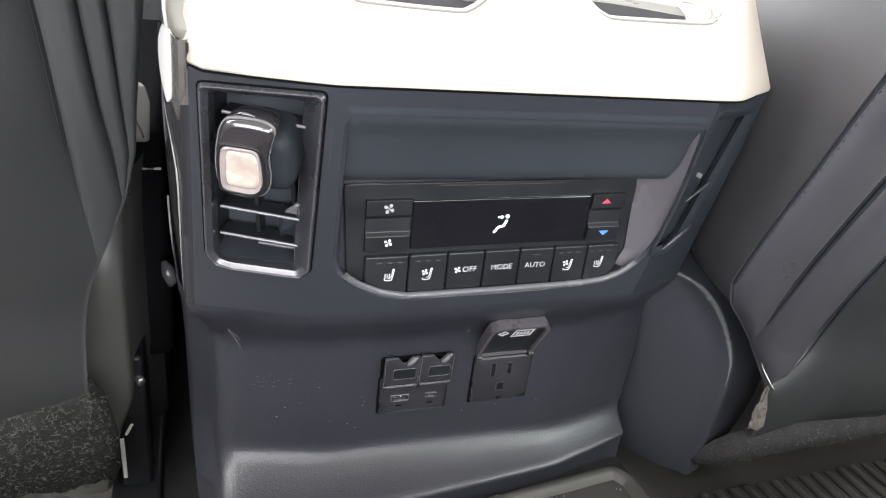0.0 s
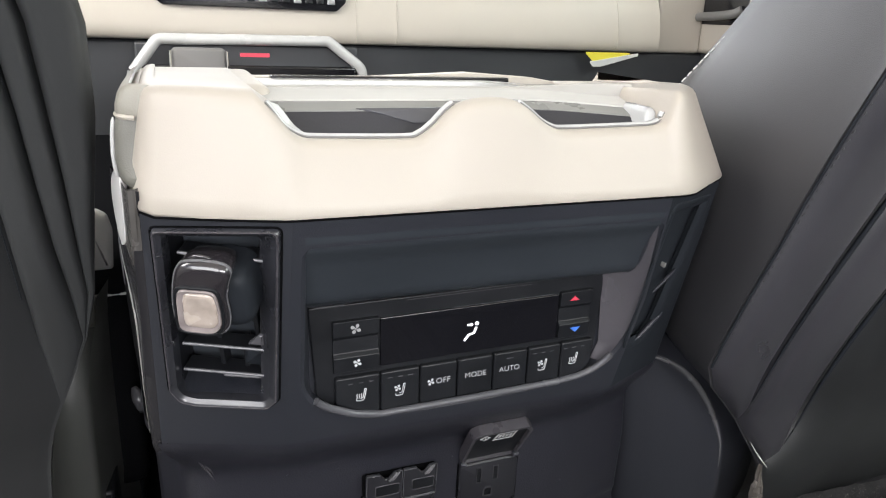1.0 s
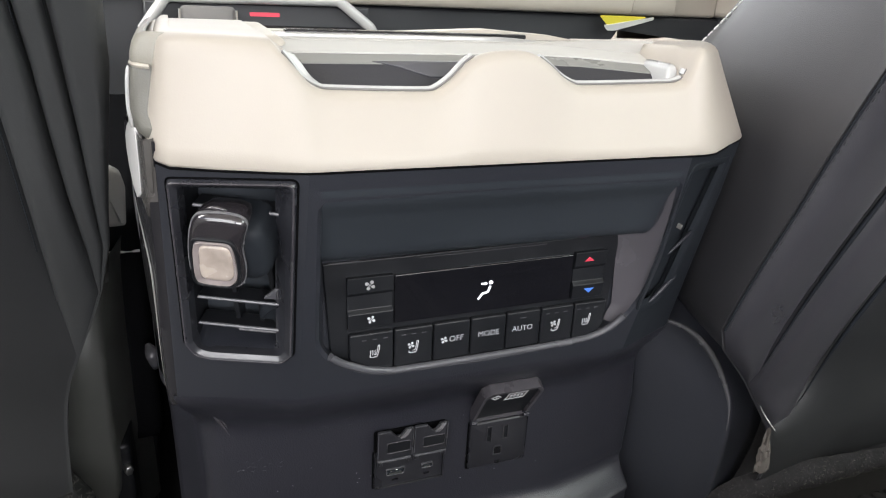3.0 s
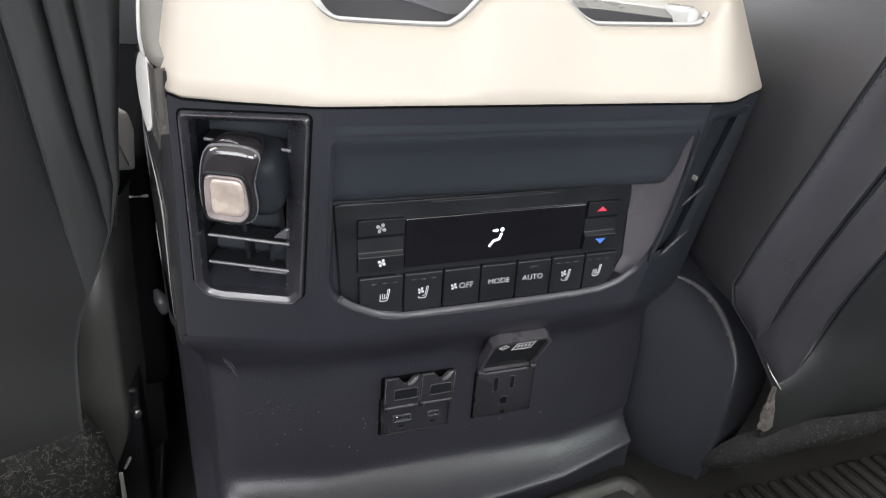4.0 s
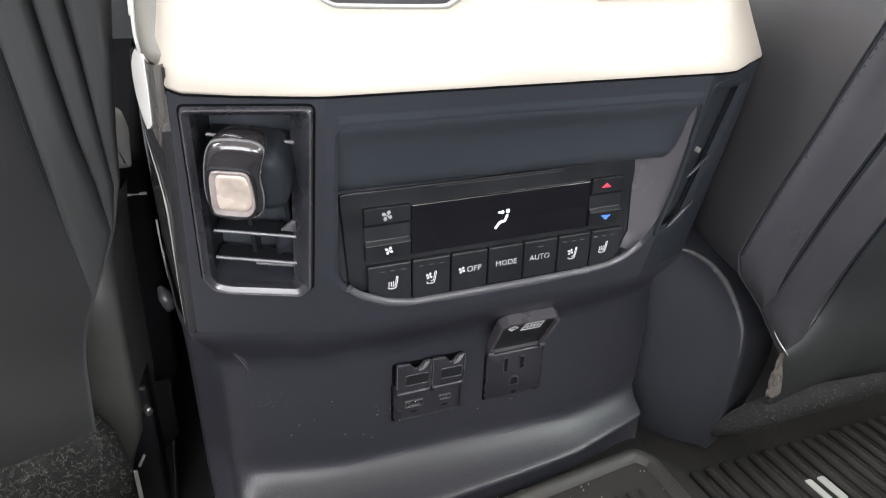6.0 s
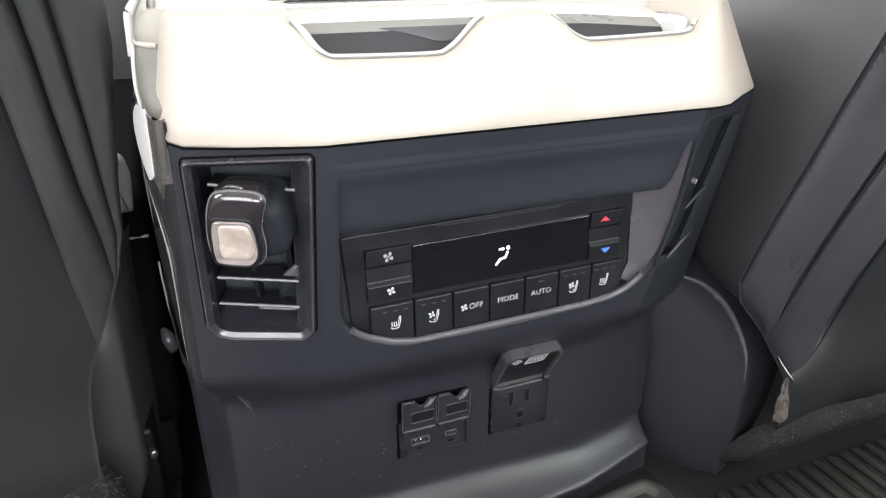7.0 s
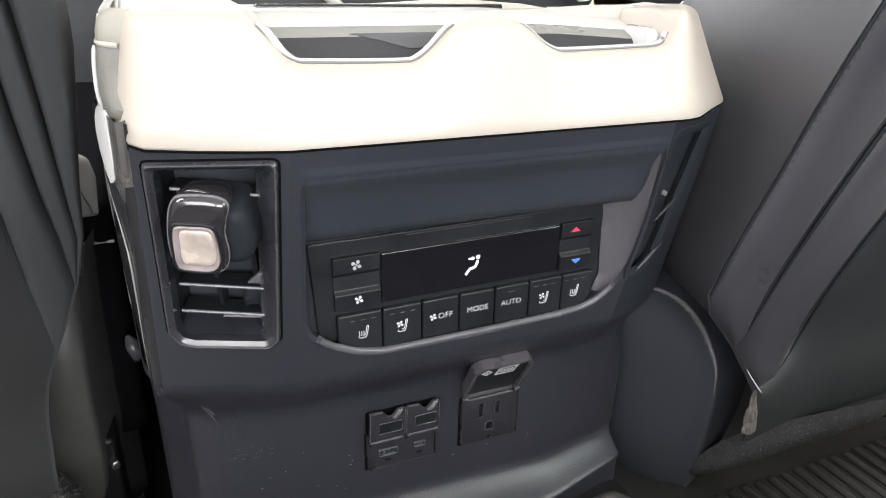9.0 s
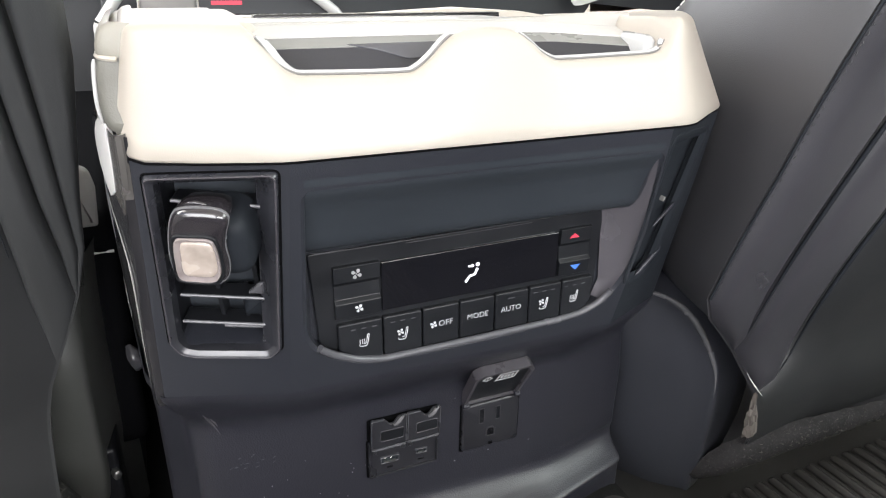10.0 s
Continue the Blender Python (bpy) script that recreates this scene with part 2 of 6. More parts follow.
def rim(bm, pl, outer, inner, h0, h1):
    """A raised frame between two polygons with as many points."""
    a, b = ring(bm, pl, outer, h0), ring(bm, pl, outer, h1)
    c, d = ring(bm, pl, inner, h1), ring(bm, pl, inner, h0)
    bridge(bm, a, b), bridge(bm, b, c), bridge(bm, c, d), bridge(bm, d, a)


def rect(x0, y0, x1, y1, r=0.0, n=4):
    p = [(x0, y0), (x1, y0), (x1, y1), (x0, y1)]
    return fillet(p, r, n) if r > 0 else p


def box(bm, lo, hi):
    pl = Plane((0, 0, 0), (1, 0, 0), (0, 1, 0))
    slab(bm, pl, rect(lo[0], lo[1], hi[0], hi[1]), lo[2], hi[2])


def grid(bm, rows, close=False):
    """A sheet through rows of points."""
    vs = [[bm.verts.new(p) for p in r] for r in rows]
    for a, b in zip(vs, vs[1:]):
        m = len(a)
        for i in range(m if close else m - 1):
            j = (i + 1) % m
            bm.faces.new((a[i], a[j], b[j], b[i]))
    return vs


def tube(bm, pts, r, n=8, caps=True):
    pts = [Vector(p) for p in pts]
    rings = []
    for i, p in enumerate(pts):
        t = (pts[min(i + 1, len(pts) - 1)] - pts[max(i - 1, 0)]).normalized()
        up = Vector((0, 0, 1)) if abs(t.z) < 0.9 else Vector((1, 0, 0))
        s = t.cross(up).normalized()
        w = s.cross(t)
        rr = r[i] if isinstance(r, (list, tuple)) else r(i) if callable(r) else r
        rings.append([bm.verts.new(p + s * rr * math.cos(6.28318 * k / n) + w * rr * math.sin(6.28318 * k / n)) for k in range(n)])
    for a, b in zip(rings, rings[1:]):
        bridge(bm, a, b)
    if caps:
        bm.faces.new(rings[0][::-1])
        bm.faces.new(rings[-1])


def lerp(xs, ys, x):
    return float(np.interp(x, xs, ys))


def smoothed(pts, n):
    """A Catmull-Rom curve through the points, n steps a span."""
    ps = [Vector(p) for p in pts]
    ps = [2 * ps[0] - ps[1]] + ps + [2 * ps[-1] - ps[-2]]
    out = []
    for i in range(1, len(ps) - 2):
        for j in range(n):
            t = j / n
            a, b, c, d = ps[i - 1:i + 3]
            out.append(0.5 * (2 * b + (c - a) * t + (2 * a - 5 * b + 4 * c - d) * t * t + (3 * b - a - 3 * c + d) * t ** 3))
    out.append(ps[-2])
    return out


def lettering(words, pl, x, y, size, mat, parent, name="lettering", h=0.0):
    cu = bpy.data.curves.new(name, "FONT")
    cu.body, cu.size, cu.align_x, cu.align_y = words, size, "CENTER", "CENTER"
    cu.extrude = 0.00006
    cu.offset = -0.014 * size
    cu.resolution_u = 3
    tmp = new(name, cu)
    me = bpy.data.meshes.new_from_object(tmp.evaluated_get(bpy.context.evaluated_depsgraph_get()))
    bpy.data.objects.remove(tmp)
    rot = Matrix((pl.u, pl.v, pl.n)).transposed().to_4x4()
    me.transform(Matrix.Translation(pl.at(x, y, h)) @ rot)
    me.materials.clear()
    me.materials.append(mat)
    ob = new(name, me)
    ob.parent = parent
    return ob


def angular(poly, centre, k, box_=None):
    """k points where rays from centre meet the polygon, for bridging two outlines."""
    c = Vector(centre)
    out = []
    for i in range(k):
        a = 6.2831853 * i / k
        d = Vector((math.cos(a), math.sin(a)))
        best = None
        for j in range(len(poly)):
            p, q = Vector(poly[j]) - c, Vector(poly[(j + 1) % len(poly)]) - c
            e = q - p
            den = d.x * e.y - d.y * e.x
            if abs(den) < 1e-12:
                continue
            s = (p.x * e.y - p.y * e.x) / den
            w = (p.x * d.y - p.y * d.x) / den
            if s > 0 and -1e-6 <= w <= 1 + 1e-6 and (best is None or s > best):
                best = s
        out.append(tuple(c + d * best))
    if len(poly) <= 12:
        for p in poly:
            j = min(range(k), key=lambda q: (Vector(out[q]) - Vector(p)).length)
            out[j] = tuple(p)
    return out


# ---------------------------------------------------------------- cabin shell
def wall_box(name, lo, hi, mat, label, category="wall"):
    bm = bmesh.new()
    box(bm, lo, hi)
    return tagged(link_mesh(name, bm, mat), label, category, kind="structure")


# Floor grey is assumed, picked to bounce light up.
wall_box("floor", (-0.9, -2.3, -0.16), (0.9, 1.2, -0.1), M_FLOOR, "grey carpeted cabin floor under the mats, bouncing light up", "floor")
wall_box("ceiling", (-0.95, -2.3, 1.12), (0.95, 0.75, 1.16), M_ROOF, "pale fabric headliner over the cabin", "ceiling")
# right flank with its window opening
wall_box("wall_right_lower", (0.9, -2.3, -0.16), (0.95, 1.2, 0.63), M_SHELL, "plain lower flank of the cabin")
wall_box("wall_right_upper", (0.9, -2.3, 1.06), (0.95, 0.75, 1.12), M_SHELL, "plain upper flank of the cabin")
wall_box("wall_right_rear", (0.9, -2.3, 0.63), (0.95, -1.3, 1.06), M_SHELL, "plain rear flank of the cabin")
# left flank, rear door standing open
wall_box("wall_left_front", (-0.95, -0.75, -0.16), (-0.9, 1.2, 0.63), M_SHELL, "plain front flank of the cabin")
wall_box("wall_left_rear", (-0.95, -2.3, -0.16), (-0.9, -1.85, 1.12), M_SHELL, "plain rear flank of the cabin")
wall_box("wall_left_upper", (-0.95, -1.85, 1.06), (-0.9, 0.75, 1.12), M_SHELL, "plain upper flank of the cabin")
# back end
wall_box("wall_rear", (-0.95, -2.35, -0.16), (0.95, -2.3, 0.62), M_SHELL, "plain rear end of the cabin")
wall_box("wall_front", (-0.95, 1.2, -0.16), (0.95, 1.25, 0.7), M_DASHDARK, "plain dark bulkhead in front")

# Unseen low wall, added to keep light off the lower faces.
wall_box("wall_light_block", (-0.88, -1.2, -0.1), (0.88, -0.72, 0.352), M_POCKET, "plain low dark wall added out of view to block low light")

# hump down the middle of the floor
bm = bmesh.new()
prof = smoothed([(-0.24, -0.1), (-0.2, -0.06), (-0.165, 0.005), (-0.13, 0.03), (0, 0.032), (0.13, 0.03), (0.165, 0.005), (0.2, -0.06), (0.24, -0.1)], 4)
grid(bm, [[(p[0], y, p[1]) for p in [(q.x, q.y) for q in [Vector((v[0], v[1], 0)) for v in prof]]] for y in (-2.3, 1.2)])
tagged(link_mesh("floor_tunnel", bm, M_CARPET), "black carpeted tunnel along the cabin floor", "floor", kind="structure")


# ---------------------------------------------------------------- centre console
CX = -0.004
console = thing("centre_console", (CX, 0.1, 0.03), "wide centre console with black body and cream top", "console")


def rear_y(z):
    if 0.15 < z < 0.198:
        u, h = (z - 0.15) / 0.048, 0.048
        return 0.031 * (2 * u ** 3 - 3 * u * u + 1) - 0.003 * (3 * u * u - 2 * u ** 3) - 0.2816 * h * (u ** 3 - u * u)
    if 0.043 < z < 0.076:
        # foot: a rounded nose that sweeps up into the upright face
        u = (z - 0.043) / 0.033
        w = 0.9 * min(1.0, u / 0.16)
        nose = -0.005 + 0.006 * (1 - math.sqrt(max(0.0, 1 - w * w)))
        v = max(0.0, (u - 0.16) / 0.84)
        return nose + 0.03262 * (1 - (1 - v) ** 2.3)
    return lerp([0.03, 0.043, 0.076, 0.15, 0.198, 0.23, 0.336],
                [-0.005, -0.005, 0.031, 0.031, -0.003, -0.012, -0.0418], z)


def corner_x(z, s=1):
    if s > 0:
        return lerp([0.03, 0.05, 0.07, 0.09, 0.12, 0.16, 0.2, 0.335], [0.157, 0.159, 0.161, 0.162, 0.163, 0.160, 0.157, 0.150], z)
    return lerp([0.03, 0.12, 0.15, 0.165, 0.175, 0.185, 0.192, 0.198, 0.23, 0.335], [0.157, 0.158, 0.1595, 0.1620, 0.1646, 0.1668, 0.1678, 0.1682, 0.1682, 0.1652], z)


def kink_x(z, s=-1):
    if s > 0:
        return lerp([0.03, 0.16, 0.2, 0.335], [0.085, 0.094, 0.1045, 0.097], z)
    return lerp([0.03, 0.13, 0.16, 0.18, 0.198, 0.335], [0.085, 0.09, 0.0955, 0.1, 0.103, 0.1012], z)


def corner_dy(z):
    return lerp([0.03, 0.08, 0.145, 0.16, 0.17, 0.18, 0.188, 0.194, 0.335], [0.01, 0.016, 0.0177, 0.0184, 0.0194, 0.0209, 0.0219, 0.0223, 0.022], z)


def half_section(z, s):
    """Points of the outline at a height, from the middle to one flank."""
    y, k, c, d = rear_y(z), kink_x(z, s), corner_x(z, s), corner_dy(z)
    fl = lerp([0.03, 0.16, 0.198, 0.23, 0.3, 0.345], [0.010, 0.010, 0.0040, 0.0047, 0.0078, 0.007], z) if s < 0 else 0.0
    r = lerp([0.165, 0.195], [0.015, 0.004], z) if s < 0 else 0.004
    e = y + d * (c - r - k) / (c - k)
    pts = [(0, y), (k, y), (c - r, e), (c - 0.45 * r, e + 0.3 * r), (c - 0.15 * r, e + 0.85 * r), (c + 0.12 * fl, e + 1.6 * r + 0.0046),
           (c + 0.001 + fl, e + 0.031 + max(0.0, r - 0.004)), (c + 0.006 + fl, 0.12), (c + 0.015 + 0.5 * fl, 0.3), (c + 0.018, 0.6)]
    return [(CX + s * x, yy, z) for x, yy in pts]


SEAM_Z = 0.198
LOW_Z = (0.02, 0.035, 0.0431, 0.044, 0.045, 0.046, 0.047, 0.0475, 0.0482, 0.0495, 0.051, 0.0523, 0.0535, 0.0545, 0.0555, 0.0563, 0.0572, 0.059, 0.061, 0.0625, 0.064, 0.0665, 0.0685, 0.071, 0.074, 0.0775, 0.081, 0.085, 0.09, 0.095, 0.1, 0.12, 0.14, 0.147, 0.152, 0.157, 0.162, 0.167, 0.172, 0.177, 0.182, 0.187, 0.192, 0.195, SEAM_Z)


def lower_rows():
    """Rows of the lower body, with many columns so that the bends round off softly."""
    rows = []
    for z in LOW_Z:
        row = []
        for s in (-1, 1):
            h = half_section(z, s)
            pts = []
            for i in range(len(h) - 1):
                n = (8, 4, 1, 1, 1, 1, 1, 1, 1)[i]
                pts += [tuple(Vector(h[i]).lerp(Vector(h[i + 1]), j / n)) for j in range(n)]
            pts.append(h[-1])
            bow = 0.022 * lerp([0.043, 0.072], [1.0, 0.0], z)
            pts = [(x, yy + (bow * max(0.0, (x - CX + 0.13) / 0.28) ** 2 * (1.0, 0.7, 0.3, 0.0)[min(3, max(0, k - 14))]), zz) for k, (x, yy, zz) in enumerate(pts)]
            row = pts[::-1] if s < 0 else row + pts[1:]
        rows.append(row)
    return rows


# lower body: below the lip of the upper housing
bm = bmesh.new()
grid(bm, lower_rows())
part("lower_body", bm, M_PLASTIC, console, "grained black plastic rear face with flared foot", smooth=70)

# upper housing: the middle field with the opening for the controls
SLANT = Plane((0, -0.012, 0.23), (1, 0, 0), (0, -0.029, 0.103))


def on_slant(x, z):
    return (x, (z - 0.23) / SLANT.v.z)


K = 160
open_pts = fillet([(-0.0992, 0.319), (-0.0975, 0.236), (-0.0915, 0.2252), (-0.0837, 0.219), (-0.0702, 0.2118), (-0.0555, 0.2082), (0.0047, 0.2088), (0.055, 0.2100), (0.0715, 0.2119), (0.083, 0.2170), (0.0895, 0.2240), (0.0940, 0.2330),
                   (0.0971, 0.2423), (0.0988, 0.2544), (0.0989, 0.2684), (0.0972, 0.284), (0.0954, 0.2988), (0.0937, 0.311), (0.0918, 0.3192)], [0.004] + [0.03] * 17 + [0.001], 4)
open_uv = [on_slant(x, z) for x, z in open_pts]
field = [on_slant(x, z) for x, z in [(CX - kink_x(0.336), 0.336), (CX - kink_x(0.198), 0.198), (CX + kink_x(0.198, 1), 0.198), (0.1002, 0.235), (0.1006, 0.25), (0.1007, 0.268), (0.0985, 0.292), (0.0950, 0.318), (CX + kink_x(0.336, 1), 0.336)]]
cen = on_slant(0, 0.262)
outer = angular(field, cen, K)
inner = angular(open_uv, cen, K)
mid = [tuple(Vector(b) + (Vector(b) - Vector(cen)).normalized() * 0.0022) for b in inner]
mid = [m if (Vector(m) - Vector(cen)).length < (Vector(o) - Vector(cen)).length else o for m, o in zip(mid, outer)]
bm = bmesh.new()
a = ring(bm, SLANT, outer, 0)
b = ring(bm, SLANT, mid, 0)
bridge(bm, a, b)
c = ring(bm, SLANT, inner, -0.0014)
bridge(bm, b, c)
# walls of the recess run back to the panel plane, which leans a little
PANEL = Plane((0.00375, -0.001, 0), (1, 0, 0.015), (0, 0, 1))


def side_x(z):
    """Where the satin side of the opening meets the panel."""
    return lerp([0.2105, 0.2261, 0.2308, 0.2595, 0.2784, 0.32], [0.080, 0.0854, 0.0878, 0.0858, 0.0831, 0.078], z)


back = []
for (u, v) in inner:
    p = SLANT.at(u, v, -0.0014)
    q = Vector((min(max(p.x, -0.0925), side_x(p.z) + 0.0014), 0.0005, min(max(p.z, 0.2105), 0.2775)))
    back.append(bm.verts.new(q))
bridge(bm, c, back)
bm.faces.new(back)
part("upper_housing", bm, M_HOUSING, console, "soft black housing round the climate controls", smooth=28)

# satin side of the opening: paler than the housing for the light that falls on it
bm = bmesh.new()
front = [SLANT.at(*on_slant(x, z), -0.0008) + Vector((-0.0010, 0, 0)) for x, z in sorted((p for p in open_pts if p[0] > 0.08 and 0.2195 < p[1] < 0.3185), key=lambda p: -p[1])]
rows = []
for w in (0.0, 0.08, 0.2, 0.4, 0.6, 0.8, 1.0):
    rows.append([p.lerp(Vector((side_x(p.z) - 0.0006, -0.0010, max(p.z, 0.2135))), w) + Vector((0.0012 * math.sin(math.pi * w), 0, 0)) for p in front])
grid(bm, rows)
part("opening_side", bm, M_SOCKET, console, "satin side of the control opening, paler for the light on it", smooth=60)

# roof of the recess, a smooth inner panel
bm = bmesh.new()
rows = []
cove = smoothed([(-0.0391, 0.3258, 0.0912), (-0.0377, 0.3215, 0.0920), (-0.0359, 0.3175, 0.0930), (-0.0300, 0.3095, 0.0955), (-0.0245, 0.2986, 0.0958), (-0.0193, 0.2866, 0.0930), (-0.0125, 0.2818, 0.0885), (-0.002, 0.2784, 0.0845)], 4)
for y, z, xr in cove:
    xl = -0.0994 + 0.0012 * max(0.0, 0.3197 - z) / 0.042
    rows.append([(xl + (xr - xl) * j / 16, y, z) for j in range(17)])
grid(bm, rows)
part("recess_panel", bm, M_RECESS, console, "smooth dark panel curving in above the display", smooth=60)

# lower edge strip of the opening, its highlight put in as a paler grey
bm = bmesh.new()
low = [p for p in open_pts if p[1] < 0.2262]
low = sorted(low, key=lambda p: p[0])
pts = smoothed([SLANT.at(*on_slant(x, z + 0.0012), -0.0002) for x, z in low], 2)
tube(bm, pts, 0.0021, 12)
part("edge_strip", bm, M_EDGEGREY, console, "rounded lower lip of the control opening")


# corner fields with the vents
def corner_field(s):
    c, k = corner_x(0.336, s), kink_x(0.336, s)
    k2, c2 = kink_x(0.198, s), corner_x(0.198, s)
    tl = Vector((CX + s * (c - 0.004), rear_y(0.336) + 0.022 * (c - 0.004 - k) / (c - k), 0.336))
    tr = Vector((CX + s * (k + 0.0), rear_y(0.336), 0.336))
    br = Vector((CX + s * kink_x(0.198, s), rear_y(0.198), 0.198))
    bl = Vector((CX + s * (c2 - 0.004), rear_y(0.198) + corner_dy(0.198) * (c2 - 0.004 - k2) / (c2 - k2), 0.198))
    pl = Plane(tr + (tl - tr).normalized() * (0.0041 if s < 0 else 0.0), tl - tr if s > 0 else tr - tl, tr - br)
    return pl, tl, tr, br, bl


def flat(pl, p):
    d = Vector(p) - pl.o
    return (d.dot(pl.u), d.dot(pl.v))


def vent(s):
    pl, tl, tr, br, bl = corner_field(s)
    quad = [flat(pl, p) for p in (tl, bl, br, tr)]
    if s > 0:
        quad = quad[::-1]
    w = abs(quad[0][0] - quad[-1][0]) + 0.0042 if s > 0 else 0.061
    m = (lambda x, y: (x, y)) if s < 0 else (lambda x, y: (-x, y))
    if s < 0:
        corners = [(-0.0560, -0.0066), (-0.0586, -0.0400), (-0.0638, -0.1015), (-0.0600, -0.1095), (-0.0520, -0.1118), (-0.0160, -0.1134), (-0.0106, -0.1075), (-0.0060, -0.0562), (-0.0014, -0.0052)]

        def edge(d):
            return fillet(inset(corners, d + 0.0026), [0.003, 0.02, 0.005, 0.006, 0.01, 0.005, 0.004, 0.02, 0.003], 5)
        hole = edge(0.0)
    else:
        base = [(-w + 0.0092, -0.0098), (-w + 0.0100, -0.0985), (-w + 0.0165, -0.1090), (-0.0165, -0.1085), (-0.0085, -0.0098)]
        hole = fillet([m(x, y) for x, y in base[::-1]], [0.003, 0.009, 0.008, 0.005, 0.003], 5)
    cen = m(-w * 0.5, -0.055) if s > 0 else (-0.033, -0.058)
    K2 = 300 if s < 0 else 72
    o, i2 = angular(quad, cen, K2), angular(hole, cen, K2)
    bm = bmesh.new()
    a, b = ring(bm, pl, o, 0), ring(bm, pl, i2, 0)
    bridge(bm, a, b)
    deep = 1.0 if s < 0 else 0.2
    c2 = ring(bm, pl, i2, -0.03 * deep)
    bridge(bm, b, c2)
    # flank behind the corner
    # Passenger side is near black for the shade the seat throws on it.
    part("corner_panel", bm, M_HOUSING if s < 0 else M_BLACKSHADE, console, "black corner panel of the console", smooth=28)
    v = part("air_vent", *_vent_frame(pl, edge if s < 0 else (lambda d: inset(hole, d)), deep), M_VENTRIM if s < 0 else M_BLACKSHADE, console, "black air vent with satin frame", smooth=45)
    # sleeve, black for the shade behind the slats, and duct behind
    if s < 0:
        # Groove shade and crest highlight are drawn as black and paler tubes.
        for d, h, r, mat, nm, lab in ((-0.0032, 0.0001, 0.0005, M_GAP, "shadow_gap", "black line for the shaded groove round the vent frame"), (-0.0017, 0.0024, 0.0005, M_LITRIM, "frame_crest", "thin paler line for the highlight on the vent frame")):
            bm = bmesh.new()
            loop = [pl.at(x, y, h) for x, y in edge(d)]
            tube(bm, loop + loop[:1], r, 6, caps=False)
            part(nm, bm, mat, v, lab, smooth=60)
        bm = bmesh.new()
        a, b = (ring(bm, pl, [(x - 0.0034 + dx, y - 0.0050 * lerp([-0.104, -0.096], [1.0, 0.0], y)) for x, y in edge(d)], h) for d, dx, h in ((0.0045, 0.0, -0.0083), (0.0040, 0.0004, -0.0290)))
        bridge(bm, a, b)
        part("sleeve", bm, M_BUTTON, v, "sleeve of the duct, black for the shade inside", smooth=45)
    bm = bmesh.new()
    slab(bm, pl, [tuple(p) for p in i2], -0.05 * deep, -0.0285 * deep)
    part("duct", bm, M_DUCT if s < 0 else M_BLACKSHADE, v, "dark duct behind the slats")
    # slats
    for x0, yl, x1, yr in ((-0.0500, -0.0252, -0.0108, -0.0289), (-0.0510, -0.0436, -0.0122, -0.0470), (-0.0560, -0.0790, -0.0168, -0.0826), (-0.0580, -0.0962, -0.0182, -0.1000)) if s < 0 else ():
        bm = bmesh.new()
        q = [pl.at(x0, yl, -0.008), pl.at(x1, yr, -0.008)]
        dn = pl.v * -0.0022 - pl.n * 0.012
        th = pl.v * 0.0017
        verts = [q[0], q[1], q[1] + dn, q[0] + dn]
        lo = [bm.verts.new(p) for p in verts]
        hi = [bm.verts.new(p + th) for p in verts]
        bm.faces.new(lo), bm.faces.new(hi[::-1])
        bridge(bm, lo, hi)
        part("slat", bm, M_BUTTON, v, bevel=0.0005)
        # Grey bead paints the highlight on the slat's front edge.
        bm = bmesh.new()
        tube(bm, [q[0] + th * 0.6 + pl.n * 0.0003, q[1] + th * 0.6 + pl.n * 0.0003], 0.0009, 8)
        part("slat_edge", bm, M_EDGEGREY, v, "grey bead for the highlight on a slat's front edge")
    # upright vanes deeper in, linked by a thin bar
    for x, y0, y1 in ((-0.0400, -0.107, -0.060), (-0.0280, -0.103, -0.083), (-0.0262, -0.108, -0.101), (-0.0210, -0.107, -0.030), (-0.0370, -0.108, -0.102)) if s < 0 else ():
        bm = bmesh.new()
        slab(bm, Plane(pl.at(x, y0, -0.014), pl.n, pl.v), rect(-0.010, 0.0, 0.0, y1 - y0, 0.002), -0.0012, 0.0012)
        part("vane", bm, M_BUTTON, v, bevel=0.0004)
    if s < 0:
        bm = bmesh.new()
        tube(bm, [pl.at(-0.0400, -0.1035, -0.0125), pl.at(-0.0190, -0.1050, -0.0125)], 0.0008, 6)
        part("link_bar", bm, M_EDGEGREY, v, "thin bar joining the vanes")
        bm = bmesh.new()
        slab(bm, Plane(pl.at(-0.0238, -0.0895, -0.0128), pl.u, pl.v), fillet([(-0.0058, -0.0075), (0.0058, -0.0085), (0.0058, 0.0035), (-0.0040, 0.0045)], 0.002, 3), -0.006, 0.0, 0.0015)
        part("damper", bm, M_BLACKSHADE, v, "dark damper block behind the slats")
    if s > 0:
        bm = bmesh.new()
        slab(bm, Plane((0.1186, -0.0135, 0.2837), pl.u, pl.v), [(0.0010 * math.cos(a), 0.0018 * math.sin(a)) for a in (0, 1, 2, 3, 4, 5)], -0.004, 0.001, 0.0005)
        part("thumb_tab", bm, M_KNOB, v, "tiny grey slat tab")
        for p, q, r in (((0.1335, -0.0012, 0.2466), (0.1105, -0.0075, 0.2322), 0.0016), ((0.1290, -0.0120, 0.2800), (0.1075, -0.0200, 0.2700), 0.0010)):
            bm = bmesh.new()
            tube(bm, [Vector(p).lerp(Vector(q), w) for w in (0.0, 0.1, 0.5, 0.9, 1.0)], [0.2 * r, 0.9 * r, r, 0.8 * r, 0.2 * r], 8)
            part("slat_edge", bm, M_PLASTIC, v, "dim satin edge of a slat", smooth=60)
        return pl, w
    # thumb tab
    bm = bmesh.new()
